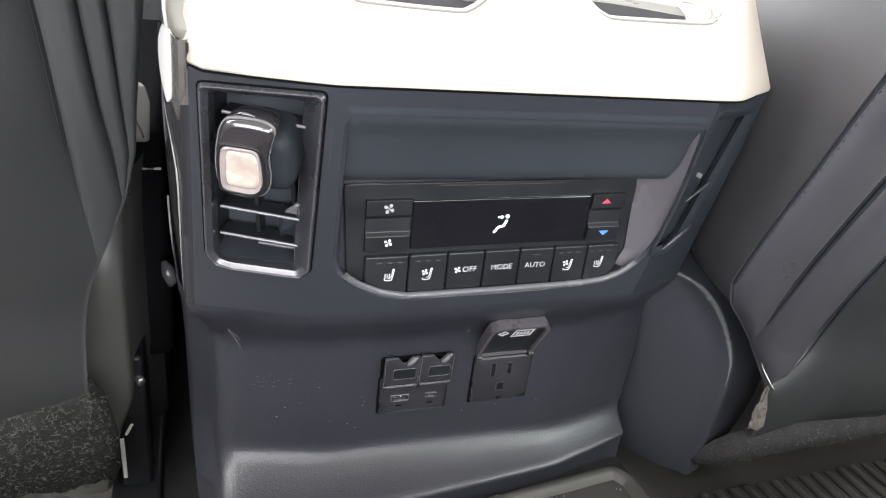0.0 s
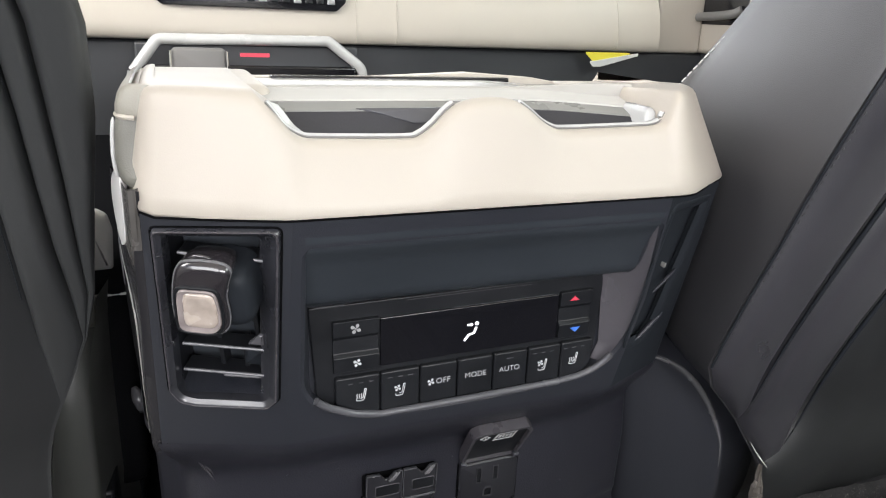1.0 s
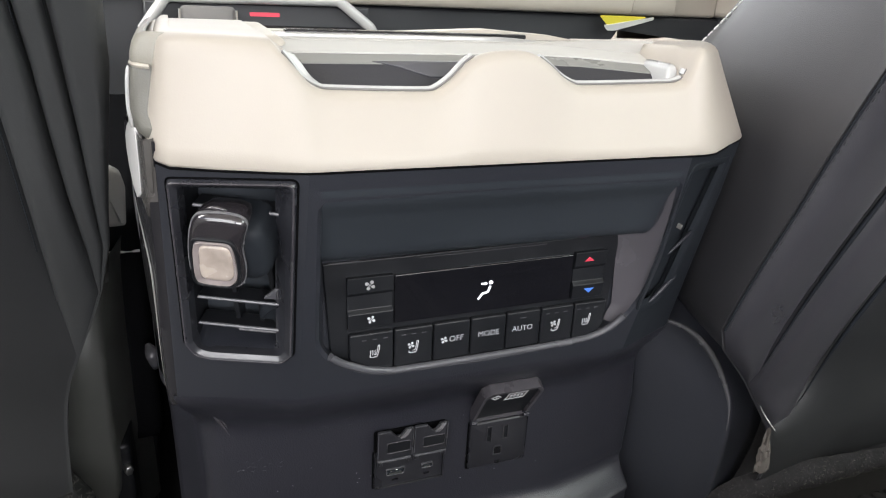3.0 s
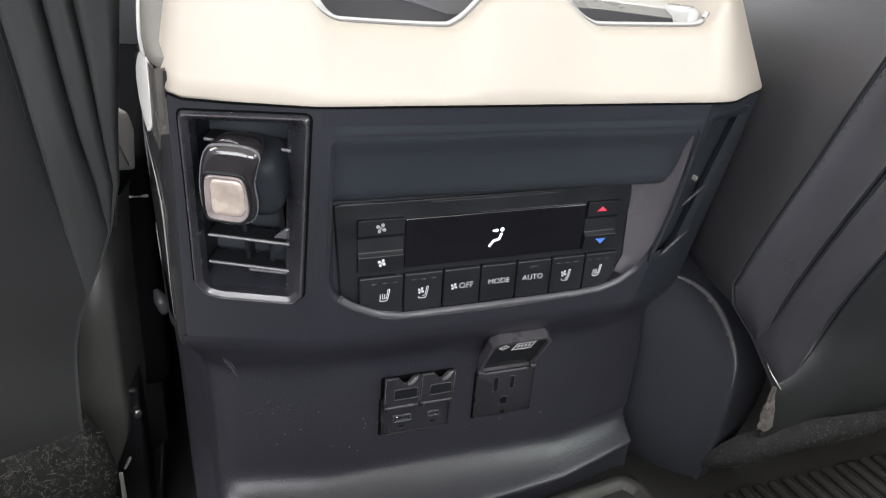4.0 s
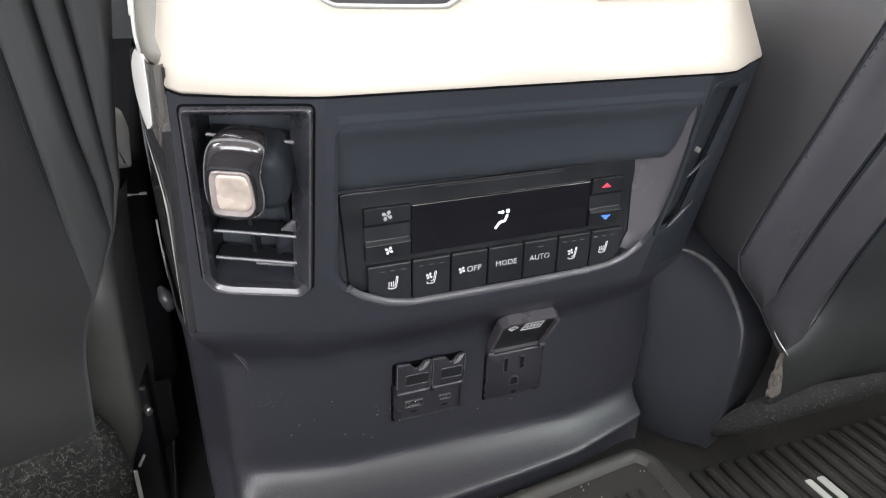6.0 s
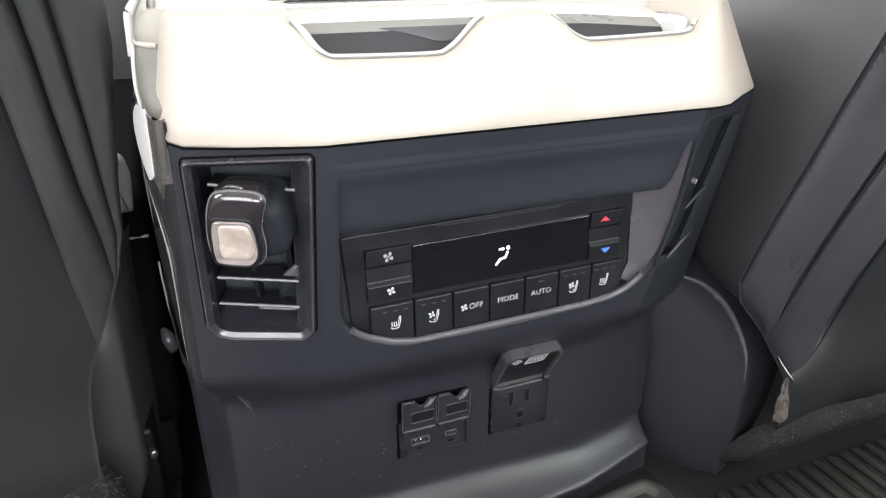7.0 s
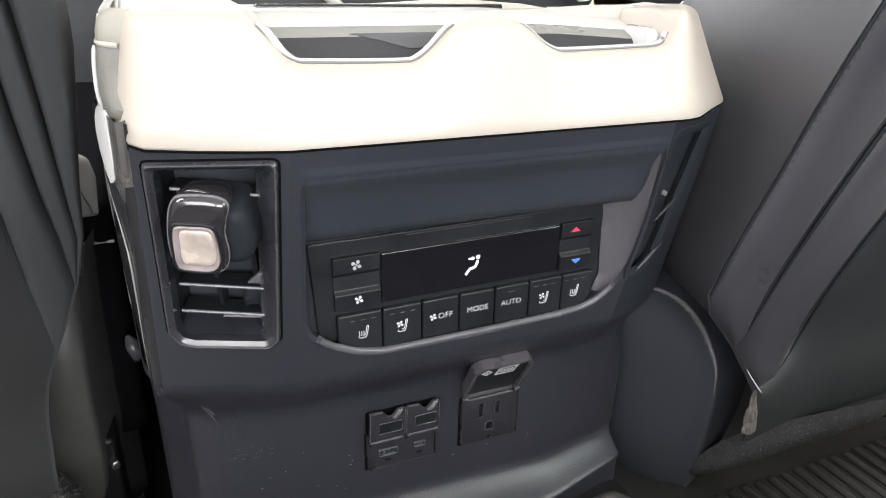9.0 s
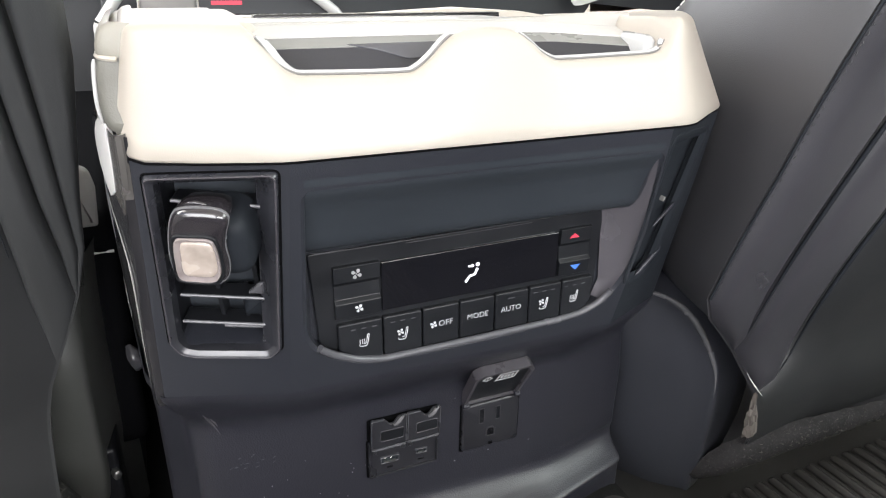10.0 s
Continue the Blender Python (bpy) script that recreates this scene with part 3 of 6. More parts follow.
    slab(bm, Plane(pl.at(-0.0195, -0.0770, -0.0085), pl.u, pl.v), fillet([(-0.0050, -0.0004), (0.0030, -0.0012), (0.0033, 0.0060), (0.0012, 0.0056)], 0.0006, 3), 0, 0.0022, 0.0008)
    part("thumb_tab", bm, M_EDGEGREY, v, "small grey thumb tab on a slat")
    return pl, w


def _vent_frame(pl, outline, deep):
    bm = bmesh.new()
    steps = ((-0.0028, -0.0008), (-0.0026, 0.0016), (-0.0020, 0.0026), (-0.0012, 0.0026), (-0.0004, 0.0018), (0.0004, 0.0010), (0.0012, 0.0004), (0.0020, -0.0012), (0.0040, -0.0078), (0.0046, -0.0084))
    rs = [ring(bm, pl, [(x - (max(0.0, d - 0.0012) if deep == 1.0 else 0.0), y - (1.5 * max(0.0, d - 0.0012) * lerp([-0.104, -0.096], [1.0, 0.0], y) if deep == 1.0 else 0.0)) for x, y in outline(d)], h * deep) for d, h in steps]
    for p, q in zip(rs, rs[1:]):
        bridge(bm, p, q)
    return (bm,)


VENT_L, VENT_W = vent(-1)
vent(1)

# flank away from the driver seat: plain, the shade there put in its colour
bm = bmesh.new()
grid(bm, [[(x - lerp([0.3, 0.325], [0.0, 0.001], z) * (1.0 if k < 4 else 0.5), y, z) for k, (x, y, _) in enumerate(half_section(z, 1)[2:])] for z in (0.198, 0.23, 0.27, 0.3, 0.325)])
part("flank_panel", bm, M_BLACKSHADE, console, "flank of the console, its shade put in the colour", smooth=70)

# flank beside the driver seat: a dark glossy panel with a ridge that sweeps down it
def flank(d, z, out=0.0):
    """A point d behind the corner edge at height z, out proud of the flank."""
    x, y = CX - corner_x(z, -1), rear_y(z) + corner_dy(z)
    return Vector((x - d - 0.984 * out, y + 5.5 * d - 0.179 * out, z))


def ridge_d(z):
    return lerp([0.2, 0.24, 0.26, 0.275, 0.283, 0.29, 0.296, 0.303, 0.311, 0.316, 0.322, 0.331, 0.339, 0.348], [0.0004, 0.0004, 0.0006, 0.0010, 0.0018, 0.0030, 0.0045, 0.0062, 0.0070, 0.0080, 0.0089, 0.0096, 0.0096, 0.0084], z)


def outer_d(z):
    return max(ridge_d(z) + 0.001, lerp([0.186, 0.196, 0.24, 0.27, 0.31, 0.355], [0.0, 0.0024, 0.0085, 0.0105, 0.0115, 0.0100], z))


def flank_patch(name, z0, z1, n, dl, dr, out, mat, label):
    """A softly bulging strip on the flank between two lines."""
    bm = bmesh.new()
    rows = []
    for i in range(n + 1):
        z = z0 + (z1 - z0) * i / n
        rows.append([flank(dl(z) + (dr(z) - dl(z)) * w, z, o) for w, o in ((0.0, -0.002), (0.0, 0.55 * out), (0.12, 0.85 * out), (0.5, out), (0.88, 0.85 * out), (1.0, 0.55 * out), (1.0, -0.002))])
    grid(bm, rows)
    return part(name, bm, mat, console, label, smooth=60)


_, c_tl, _, _, c_bl = corner_field(-1)
bm = bmesh.new()
rows = []
for i in range(44):
    z = 0.190 + 0.1555 * i / 43
    r, o = ridge_d(z), outer_d(z)
    e = c_bl.lerp(c_tl, min(1.0, (z - 0.198) / 0.138)) + Vector((0.0006, 0.0003, max(0.0, z - 0.336))) if z > 0.198 else Vector(half_section(z, -1)[2]) + Vector((0.0008, 0.0006, 0))
    p = [e, e + Vector((-0.0018, 0.0007, 0)), flank(-0.0001, z, -0.0004), flank(r - 0.0003, z, 0.0001), flank(r, z, 0.0005), flank(r + 0.0006, z, -0.0002), flank(r + (o - r) * 0.4, z, -0.0016), flank(r + (o - r) * 0.75, z, -0.0018), flank(o, z, -0.0016)]
    rows.append(p + [p[-1] + Vector((0.0004, 0.006, 0)), p[-1] + Vector((0.001, 0.06, 0)), p[-1] + Vector((0.004, 0.5, 0))])
grid(bm, rows)
part("flank_panel", bm, M_FLANK, console, "dark glossy flank of the console", smooth=60)


def leaf_right(z):
    return lerp([0.3115, 0.316, 0.33, 0.348], [0.0050, 0.0033, 0.0030, 0.0028], z)


# Grey-beige patches paint the dimmer reflection beside the corner.
flank_patch("flank_trim", 0.3095, 0.3465, 24, lambda z: lerp([0.3095, 0.3135], [0.0010, 0.0036], z) if z < 0.3135 else leaf_right(z) + 0.0003,
            lambda z: lerp([0.3095, 0.316, 0.325, 0.348], [0.0006, 0.0000, -0.0004, -0.0006], z), 0.0003, M_SATIN, "grey-beige strip for a dimmer reflection down the flank")
bm = bmesh.new()
rows = []
for i in range(13):
    z = 0.318 + 0.0285 * i / 12
    e = c_bl.lerp(c_tl, min(1.0, (z - 0.198) / 0.138)) + Vector((0, 0, max(0.0, z - 0.336)))
    rows.append([flank(0.0004, z, 0.0002), flank(0.0, z, 0.0003), e + Vector((-0.0024, 0.0002, 0)), e + Vector((-0.0008, 0.0006, 0)), e + Vector((0.0012, 0.0050 if z > 0.3352 else 0.0006, 0)), e + Vector((0.010, 0.016, 0))])
grid(bm, rows)
part("flank_trim", bm, M_SATIN, console, "grey-beige corner of the reflection strip", smooth=60)
# White patch stands in for a window reflected in the gloss.
flank_patch("window_highlight", 0.3115, 0.348, 24, lambda z: lerp([0.3115, 0.313, 0.3165, 0.322, 0.331, 0.338, 0.344, 0.348], [0.0052, 0.0066, 0.0078, 0.0089, 0.0095, 0.0090, 0.0074, 0.0056], z), leaf_right, 0.0011, M_FLANKGLINT, "white strip on the flank for a window's reflection")
# Pale tubes draw the glints along the ridge and the outer edge.
bm = bmesh.new()
tube(bm, smoothed([flank(ridge_d(z), z, 0.0008) for z in (0.3085, 0.304, 0.298, 0.292, 0.284, 0.275, 0.265, 0.25, 0.235, 0.22, 0.205)], 3), [0.00012 + 0.0004 * math.sin(math.pi * k / 30) ** 2 for k in range(31)], 8)
part("flank_glint", bm, M_STEP, console, "pale line for the glint along the flank's ridge", smooth=60)
bm = bmesh.new()
tube(bm, smoothed([flank(0.0088 + 0.0008 * (z - 0.28) / 0.04, z, -0.0006) for z in (0.318, 0.314, 0.309, 0.304, 0.298, 0.292, 0.286, 0.28)], 3), [0.00015 + 0.0005 * math.sin(math.pi * k / 21) for k in range(22)], 8)
part("edge_glint", bm, M_EDGEGREY, console, "thin pale line for the glint on the flank's outer edge", smooth=60)

# ---------------------------------------------------------------- cream cap and armrest
CAP_RIM = smoothed([(-0.2, 0.388, 0), (-0.126, 0.388, 0), (-0.118, 0.3864, 0), (-0.1115, 0.3805, 0), (-0.1055, 0.3725, 0), (-0.0985, 0.3682, 0), (-0.09, 0.3672, 0), (-0.052, 0.3664, 0),
                    (-0.0445, 0.3678, 0), (-0.038, 0.3725, 0), (-0.031, 0.3795, 0), (-0.023, 0.3834, 0), (-0.010, 0.3848, 0), (0.002, 0.3832, 0), (0.011, 0.3784, 0), (0.018, 0.3732, 0),
                    (0.025, 0.3698, 0), (0.033, 0.3690, 0), (0.075, 0.3698, 0), (0.0835, 0.3702, 0), (0.0905, 0.3718, 0), (0.0935, 0.3745, 0), (0.0952, 0.3780, 0), (0.0966, 0.3820, 0), (0.0992, 0.3855, 0), (0.1035, 0.3874, 0), (0.11, 0.388, 0), (0.2, 0.388, 0)], 4)


def cap_top(x):
    """Height of the cap's rear wall along its width: two dips with a hump between."""
    return lerp([p.x for p in CAP_RIM], [p.y for p in CAP_RIM], x)


xs_rear = [round(-0.1035 + 0.002 * i, 4) for i in range(101)]
CAP_LEFT = [(-0.1695, 0.09), (-0.1695, 0.03), (-0.1692, -0.002), (-0.1682, -0.0125), (-0.1655, -0.0200), (-0.160, -0.0243), (-0.14, -0.0310), (-0.12, -0.0375), (-0.108, -0.0410)]
CAP_RIGHT = [(0.0985, -0.0413), (0.1005, -0.0412), (0.103, -0.0407), (0.106, -0.0399), (0.110, -0.0385), (0.128, -0.0265), (0.142, -0.0175), (0.151, -0.0118), (0.156, -0.0068), (0.1580, 0.002), (0.1585, 0.03), (0.1585, 0.09)]
CAP = CAP_LEFT + [(x, -0.0415) for x in xs_rear if -0.104 < x < 0.097] + CAP_RIGHT


def cap_outline(w, zfun, extra=0.0):
    """Points round the cap from the left flank over the rear to the right flank; w: 0 at the foot, 1 at the rim."""
    out = []
    for x, y in CAP:
        back = min(1.0, max(0.0, (0.03 - y) / 0.05))
        nx = x + w * 0.0075 * max(0.0, (-x - 0.1) / 0.07) - w * 0.027 * max(0.0, (x - 0.085) / 0.073)
        sh = extra * (1 if x < 0 else -1) * max(0.0, (abs(x) - 0.12) / 0.05)
        out.append((nx + sh, y - 0.0012 * back + (0.0095 * w + extra) * back, zfun(x) - (0.078 * w * max(0.0, y - 0.015) if x > 0.15 else 0.0)))
    return out


def cap_foot(x):
    """How far the cap's lower edge lifts as it turns on to the flank beside the driver seat."""
    return lerp([-0.1695, -0.1692, -0.1682, -0.1655, -0.160, -0.15], [0.020, 0.012, 0.0052, 0.0018, 0.0004, 0.0], x)


bm = bmesh.new()
rows = [cap_outline(0, lambda x: 0.3358 + cap_foot(x), 0.003), cap_outline(0, lambda x: 0.3352 + cap_foot(x), 0.0006)]
for f in (0.0, 0.15, 0.3, 0.45, 0.6, 0.75, 0.88, 1.0):
    rows.append(cap_outline(0.92 * f, lambda x, f=f: 0.3366 + cap_foot(x) + (cap_top(x) - 0.0042 - 0.3366 - cap_foot(x)) * f))
rows.append(cap_outline(0.96, lambda x: cap_top(x) - 0.0022, 0.0007))
rows.append(cap_outline(1.0, lambda x: cap_top(x) - 0.0007, 0.0022))
rows.append(cap_outline(1.0, lambda x: cap_top(x), 0.0048))
rows.append(cap_outline(1.0, lambda x: cap_top(x) - 0.0002, 0.0064))


def shoulder(x):
    """1 where the cap's top runs on to the armrest, 0 over the pocket."""
    if -0.0975 < x < 0.0925:
        return 0.0
    return max(0.0, min(1.0, (cap_top(x) - 0.3685) / 0.0165))


last = rows[-1]
for step, (pz, py) in enumerate(((0.002, 0.001), (0.010, 0.0016), (0.0, 0.0)), 1):
    r = []
    for (x0, y0), (x, y, z) in zip(CAP, last):
        f = shoulder(x0)
        tx, ty = min(max(x, -0.164), 0.131), 0.097
        g = (0.12, 0.45, 1.0)[step - 1]
        ox, oy, oz = x + (tx - x) * g, y + (ty - y) * g, 0.3882 - 0.0022 * min(1.0, g * 1.5) - (0.0056 * g if x0 > 0 else 0.0)
        ix, iy, iz = x, y + py, (z - pz if step < 3 else 0.352)
        r.append((ix + (ox - ix) * f, iy + (oy - iy) * f, iz + (oz - iz) * f))
    rows.append(r)
grid(bm, rows)
part("rear_cap", bm, M_CREAM, console, "smooth cream moulded cap with two scalloped dips", smooth=75)

# Black tube draws the shadow line under the cap.
bm = bmesh.new()
tube(bm, [Vector(p) + Vector((0, 0.0006, -0.0002)) for p in cap_outline(0, lambda x: 0.3350 + cap_foot(x), 0.0004) if -0.166 < p[0] and p[1] < 0.0], 0.0007, 6)
part("shadow_gap", bm, M_GAP, console, "thin black line for the shadow under the cap", smooth=60)

# pale thin edging along the pocket's rear rim
for lo_x, hi_x in ((-0.113, -0.028), (0.006, 0.0946)):
    pts = [Vector((x - 0.37 * max(0.0, x - 0.085), -0.0250, cap_top(x) + 0.0001)) for x in np.linspace(lo_x, hi_x, 60)]
    bm = bmesh.new()
    tube(bm, pts, 0.0017, 10)
    part("pocket_edging", bm, M_EDGE, console, "thin pale edging on the pocket rim", smooth=60)
    bm = bmesh.new()
    tube(bm, [p + Vector((0.0006 if p.x > 0.086 else 0.0, -0.0020, 0.0002)) for p in pts], 0.0006, 8)
    part("pocket_edging", bm, M_KNOB, console, "grey line under the pale edging", smooth=60)
# glossy sloped end of the pocket beside the armrest
bm = bmesh.new()
grid(bm, [[(x, -0.0245, cap_top(x) + 0.0005), (x + 0.0030, -0.0225, cap_top(x) + 0.0002), (x + 0.0058, -0.0200, cap_top(x) - 0.0010), (x + 0.0066, -0.0180, cap_top(x) - 0.006)] for x in np.linspace(-0.1125, -0.0975, 16)])
part("pocket_end", bm, M_LEDGE, console, "glossy pale sloped end of the pocket", smooth=60)

# pocket between the cap and the armrest
bm = bmesh.new()
box(bm, (-0.116, -0.0275, 0.335), (0.1, 0.05, 0.3515))
part("pocket_floor", bm, M_LINER, console, "dark liner of the shallow pocket")
bm = bmesh.new()
grid(bm, [[(x, y - 0.22 * max(0.0, x - 0.03), z - 0.06 * max(0.0, x - 0.045)) for x in np.linspace(-0.118, 0.1, 24)] for y, z in ((-0.0215, 0.3516), (-0.012, 0.358), (0.0045, 0.3745))])
part("pocket_liner", bm, M_LINER, console, "dark front liner of the pocket")
# Thin grey wedge paints the lighter reflection on the liner.
bm = bmesh.new()
slab(bm, Plane((0, 0, 0.37), (1, 0, 0), (0, 1, 1)), [(-0.0385, -0.0020), (-0.0252, -0.0016), (-0.0157, 0.0059), (-0.0198, 0.0075), (-0.0663, 0.0070), (-0.0531, 0.0035)], -0.0006, 0.0008, 0.0004)
part("pocket_liner", bm, M_EDGEGREY, console, "grey patch on the pocket liner for its highlight")


def ledge(name, z0, z1, y0, y1, x0, x1, mat, label):
    bm = bmesh.new()
    n = 24
    def yy(x, y):
        return y - 0.22 * max(0.0, x - 0.03)
    def zz(x, z):
        return z - 0.06 * max(0.0, x - 0.045) if z < 0.3828 else z + 0.0031 * min(1.0, max(0.0, (x - 0.035) / 0.04))
    rows = []
    for y, z in ((y0, z0 - 0.004), (y0, z0), (y0 + 0.001, z0 + 0.0006), (y1 - 0.001, z1 - 0.0006), (y1, z1), (y1 + 0.004, z1)):
        rows.append([(x, yy(x, y), zz(x, z)) for x in np.linspace(x0, x1, n)])
    grid(bm, rows)
    return part(name, bm, mat, console, label)


ledge("tray_step", 0.3745, 0.3778, 0.004, 0.012, -0.118, 0.0945, M_STEP, "grey step inside the pocket")
ledge("tray_ledge", 0.3785, 0.3825, 0.013, 0.028, -0.120, 0.0945, M_LEDGE, "glossy grey ledge behind the pocket")
ledge("tray_shelf", 0.3832, 0.3806, 0.0285, 0.092, -0.128, 0.0985, M_SHELF, "cream shelf in front of the lid")

# glossy rounded end of the pocket
bm = bmesh.new()
slab(bm, Plane((0.0, 0.0, 0.352), (1, 0, 0), (0, 1, 0)), fillet([(0.0832, -0.0225), (0.0905, -0.0225), (0.0905, -0.008), (0.0890, 0.003), (0.0850, 0.003)], [0.002, 0.003, 0.004, 0.003, 0.002], 4), 0.0, 0.0265, 0.003)
part("pocket_end", bm, M_EDGE, console, "glossy white rounded end of the pocket", smooth=60)

# padded armrest lid, falling away to the front
bm = bmesh.new()
sec = fillet([(-0.172, 0.30), (0.165, 0.30), (0.165, 0.358), (0.138, 0.3740), (0.085, 0.3818), (0.035, 0.3848), (-0.03, 0.3814), (-0.1, 0.3812), (-0.158, 0.3795), (-0.174, 0.365)], [0.004, 0.004, 0.01, 0.03, 0.04, 0.04, 0.04, 0.08, 0.012, 0.01], 5)
rows = []
for y, k in ((0.103, 0.93), (0.106, 0.985), (0.115, 1.0), (0.2, 1.0), (0.3, 1.0), (0.4, 0.98), (0.42, 0.9)):
    rows.append([(x * (0.98 + 0.02 * k), y, 0.30 + (z - 0.30) * k - 0.105 * (y - 0.11)) for x, z in sec])
vs = grid(bm, rows, close=True)
bm.faces.new(vs[-1]), bm.faces.new(vs[0][::-1])
part("armrest_lid", bm, M_CREAMLEATHER, console, "padded cream leather armrest lid", smooth=50)
bm = bmesh.new()
box(bm, (-0.094, 0.0935, 0.36), (0.06, 0.102, 0.3822))
part("lid_gap", bm, M_DISPLAY, console, "dark gloss strip before the armrest lid", bevel=0.001)
bm = bmesh.new()
box(bm, (-0.1672, 0.018, 0.362), (-0.1035, 0.110, 0.3848))
part("armrest_pad", bm, M_CREAMLEATHER, console, "padded cream leather end of the armrest", smooth=60, bevel=0.006, segs=4)
# leather side of the armrest, shade put in its colour: darker under the sewn tuck, paler above


def side_wrap(name, levels, mat, label):
    bm = bmesh.new()
    grid(bm, [[(max(x, -0.1735) + 0.012, -0.0085 - 0.0105 * (z < 0.351), z - 0.0005), (x + 0.004, -0.0078 - 0.0062 * (z < 0.351), z), (x + 0.001, -0.006, z), (x, -0.002, z), (x, 0.03, z), (x, 0.11, z - 0.002)] for z, x in levels])
    part(name, bm, mat, console, label, smooth=60)


side_wrap("leather_side", ((0.3455, -0.1716), (0.3470, -0.1724), (0.350, -0.1730), (0.356, -0.1738), (0.366, -0.1730), (0.3725, -0.1720), (0.3742, -0.1702)), M_WRAP, "leather below the sewn tuck, greyed for its shade")
side_wrap("leather_roll", ((0.3742, -0.1700), (0.3752, -0.1716), (0.379, -0.1713), (0.3835, -0.1700), (0.3862, -0.1680), (0.3876, -0.165)), M_ROLL, "cream leather roll above the sewn tuck, greyed for its shade")
# Pale tube draws the light caught on the leather's edge.
bm = bmesh.new()
tube(bm, smoothed([(-0.1732, -0.0020, 0.3475), (-0.1739, -0.0035, 0.356), (-0.1734, -0.0035, 0.366), (-0.1724, -0.003, 0.3735)], 4), [0.0004] + [0.0009] * 11 + [0.0004], 8)
part("bright_edge", bm, M_EDGE, console, "pale line for the lit edge of the leather side", smooth=60)
bm = bmesh.new()
tube(bm, smoothed([(-0.164, -0.0090, 0.3738), (-0.168, -0.0082, 0.3742), (-0.1706, -0.004, 0.3745), (-0.1714, 0.005, 0.3744), (-0.1714, 0.05, 0.373)], 4), 0.0011, 6)
part("sewn_tuck", bm, M_CREAMLEATHER, console, "sewn tuck in the leather")

# ---------------------------------------------------------------- climate control panel
panel_bm = bmesh.new()
panel_poly = fillet([(-0.0925, 0.277), (-0.0895, 0.2245), (-0.072, 0.2095), (0.064, 0.2095), (0.083, 0.2245), (0.0855, 0.277)], [0.002, 0.01, 0.012, 0.014, 0.012, 0.002], 5)
slab(panel_bm, PANEL, panel_poly, 0.0, 0.0012, 0.0005)
panel = part("climate_panel", panel_bm, M_BUTTON, console, "black rear climate control panel with printed symbols", smooth=8)
bm = bmesh.new()
slab(bm, PANEL, rect(-0.0545, 0.2385, 0.0545, 0.2672, 0.001), 0.0008, 0.0026, 0.0005)
part("display", bm, M_DISPLAY, panel, "glossy black display with one lit symbol", smooth=8)
# thin pale lines: two panel seams, then a painted highlight along the display's top
for x0, x1, v, mt in ((-0.0895, -0.073, 0.2770, M_EDGEGREY), (-0.040, 0.036, 0.2752, M_SOCKET), (-0.012, 0.052, 0.2670, M_GREYMARK)):
    bm = bmesh.new()
    slab(bm, PANEL, rect(x0, v, x1, v + 0.0002), 0.0008, 0.0016)
    part("seam_line", bm, mt, panel, "thin pale seam and highlight line")


def fan_icon(bm, pl, x, y, r, h):
    for k in range(4):
        a = math.pi / 4 + k * math.pi / 2 + 0.25
        c = (x + 0.60 * r * math.cos(a), y + 0.60 * r * math.sin(a))
        poly = []
        for i in range(12):
            b = 6.28318 * i / 12
            ex, ey = 0.40 * r * math.cos(b), (0.34 if math.cos(b) > -0.3 else 0.22) * r * math.sin(b)
            poly.append((c[0] + ex * math.cos(a + 0.3) - ey * math.sin(a + 0.3), c[1] + ex * math.sin(a + 0.3) + ey * math.cos(a + 0.3)))
        slab(bm, pl, poly, h, h + 0.00015)
    slab(bm, pl, [(x + 0.16 * r * math.cos(6.28318 * i / 8), y + 0.16 * r * math.sin(6.28318 * i / 8)) for i in range(8)], h, h + 0.00015)


def stroke(bm, pl, pts, w, h):
    """A flat line of width w through the points."""
    ps = [Vector(p) for p in pts]
    l, r = [], []
    for i, p in enumerate(ps):
        t = (ps[min(i + 1, len(ps) - 1)] - ps[max(0, i - 1)]).normalized()
        n = Vector((-t.y, t.x)) * w / 2
        l.append(tuple(p + n)), r.append(tuple(p - n))
    slab(bm, pl, (r + l[::-1]), h, h + 0.00015)


def seat_icon(bm, pl, x, y, s, h, fan):
    b = 0.085
    stroke(bm, pl, [(x + 0.5 * s, y + 0.78 * s), (x + 0.56 * s, y + 0.72 * s), (x + 0.5 * s, y + 0.3 * s), (x + 0.4 * s, y - 0.2 * s), (x + 0.28 * s, y - 0.56 * s)], b * s, h)
    stroke(bm, pl, [(x + 0.5 * s, y + 0.78 * s), (x + 0.38 * s, y + 0.74 * s), (x + 0.32 * s, y + 0.3 * s), (x + 0.2 * s, y - 0.3 * s), (x - 0.1 * s, y - 0.36 * s)], b * s, h)
    stroke(bm, pl, [(x + 0.3 * s, y - 0.58 * s), (x - 0.1 * s, y - 0.64 * s), (x - 0.46 * s, y - 0.6 * s), (x - 0.56 * s, y - 0.5 * s), (x - 0.5 * s, y - 0.38 * s)], b * s, h)
    if fan:
        fan_icon(bm, pl, x - 0.3 * s, y + 0.3 * s, 0.42 * s, h)
    else:
        for k in range(3):
            q = x - 0.5 * s + k * 0.25 * s
            stroke(bm, pl, [(q, y - 0.34 * s), (q + 0.05 * s, y - 0.12 * s), (q, y + 0.06 * s), (q + 0.05 * s, y + 0.22 * s)], 0.085 * s, h)


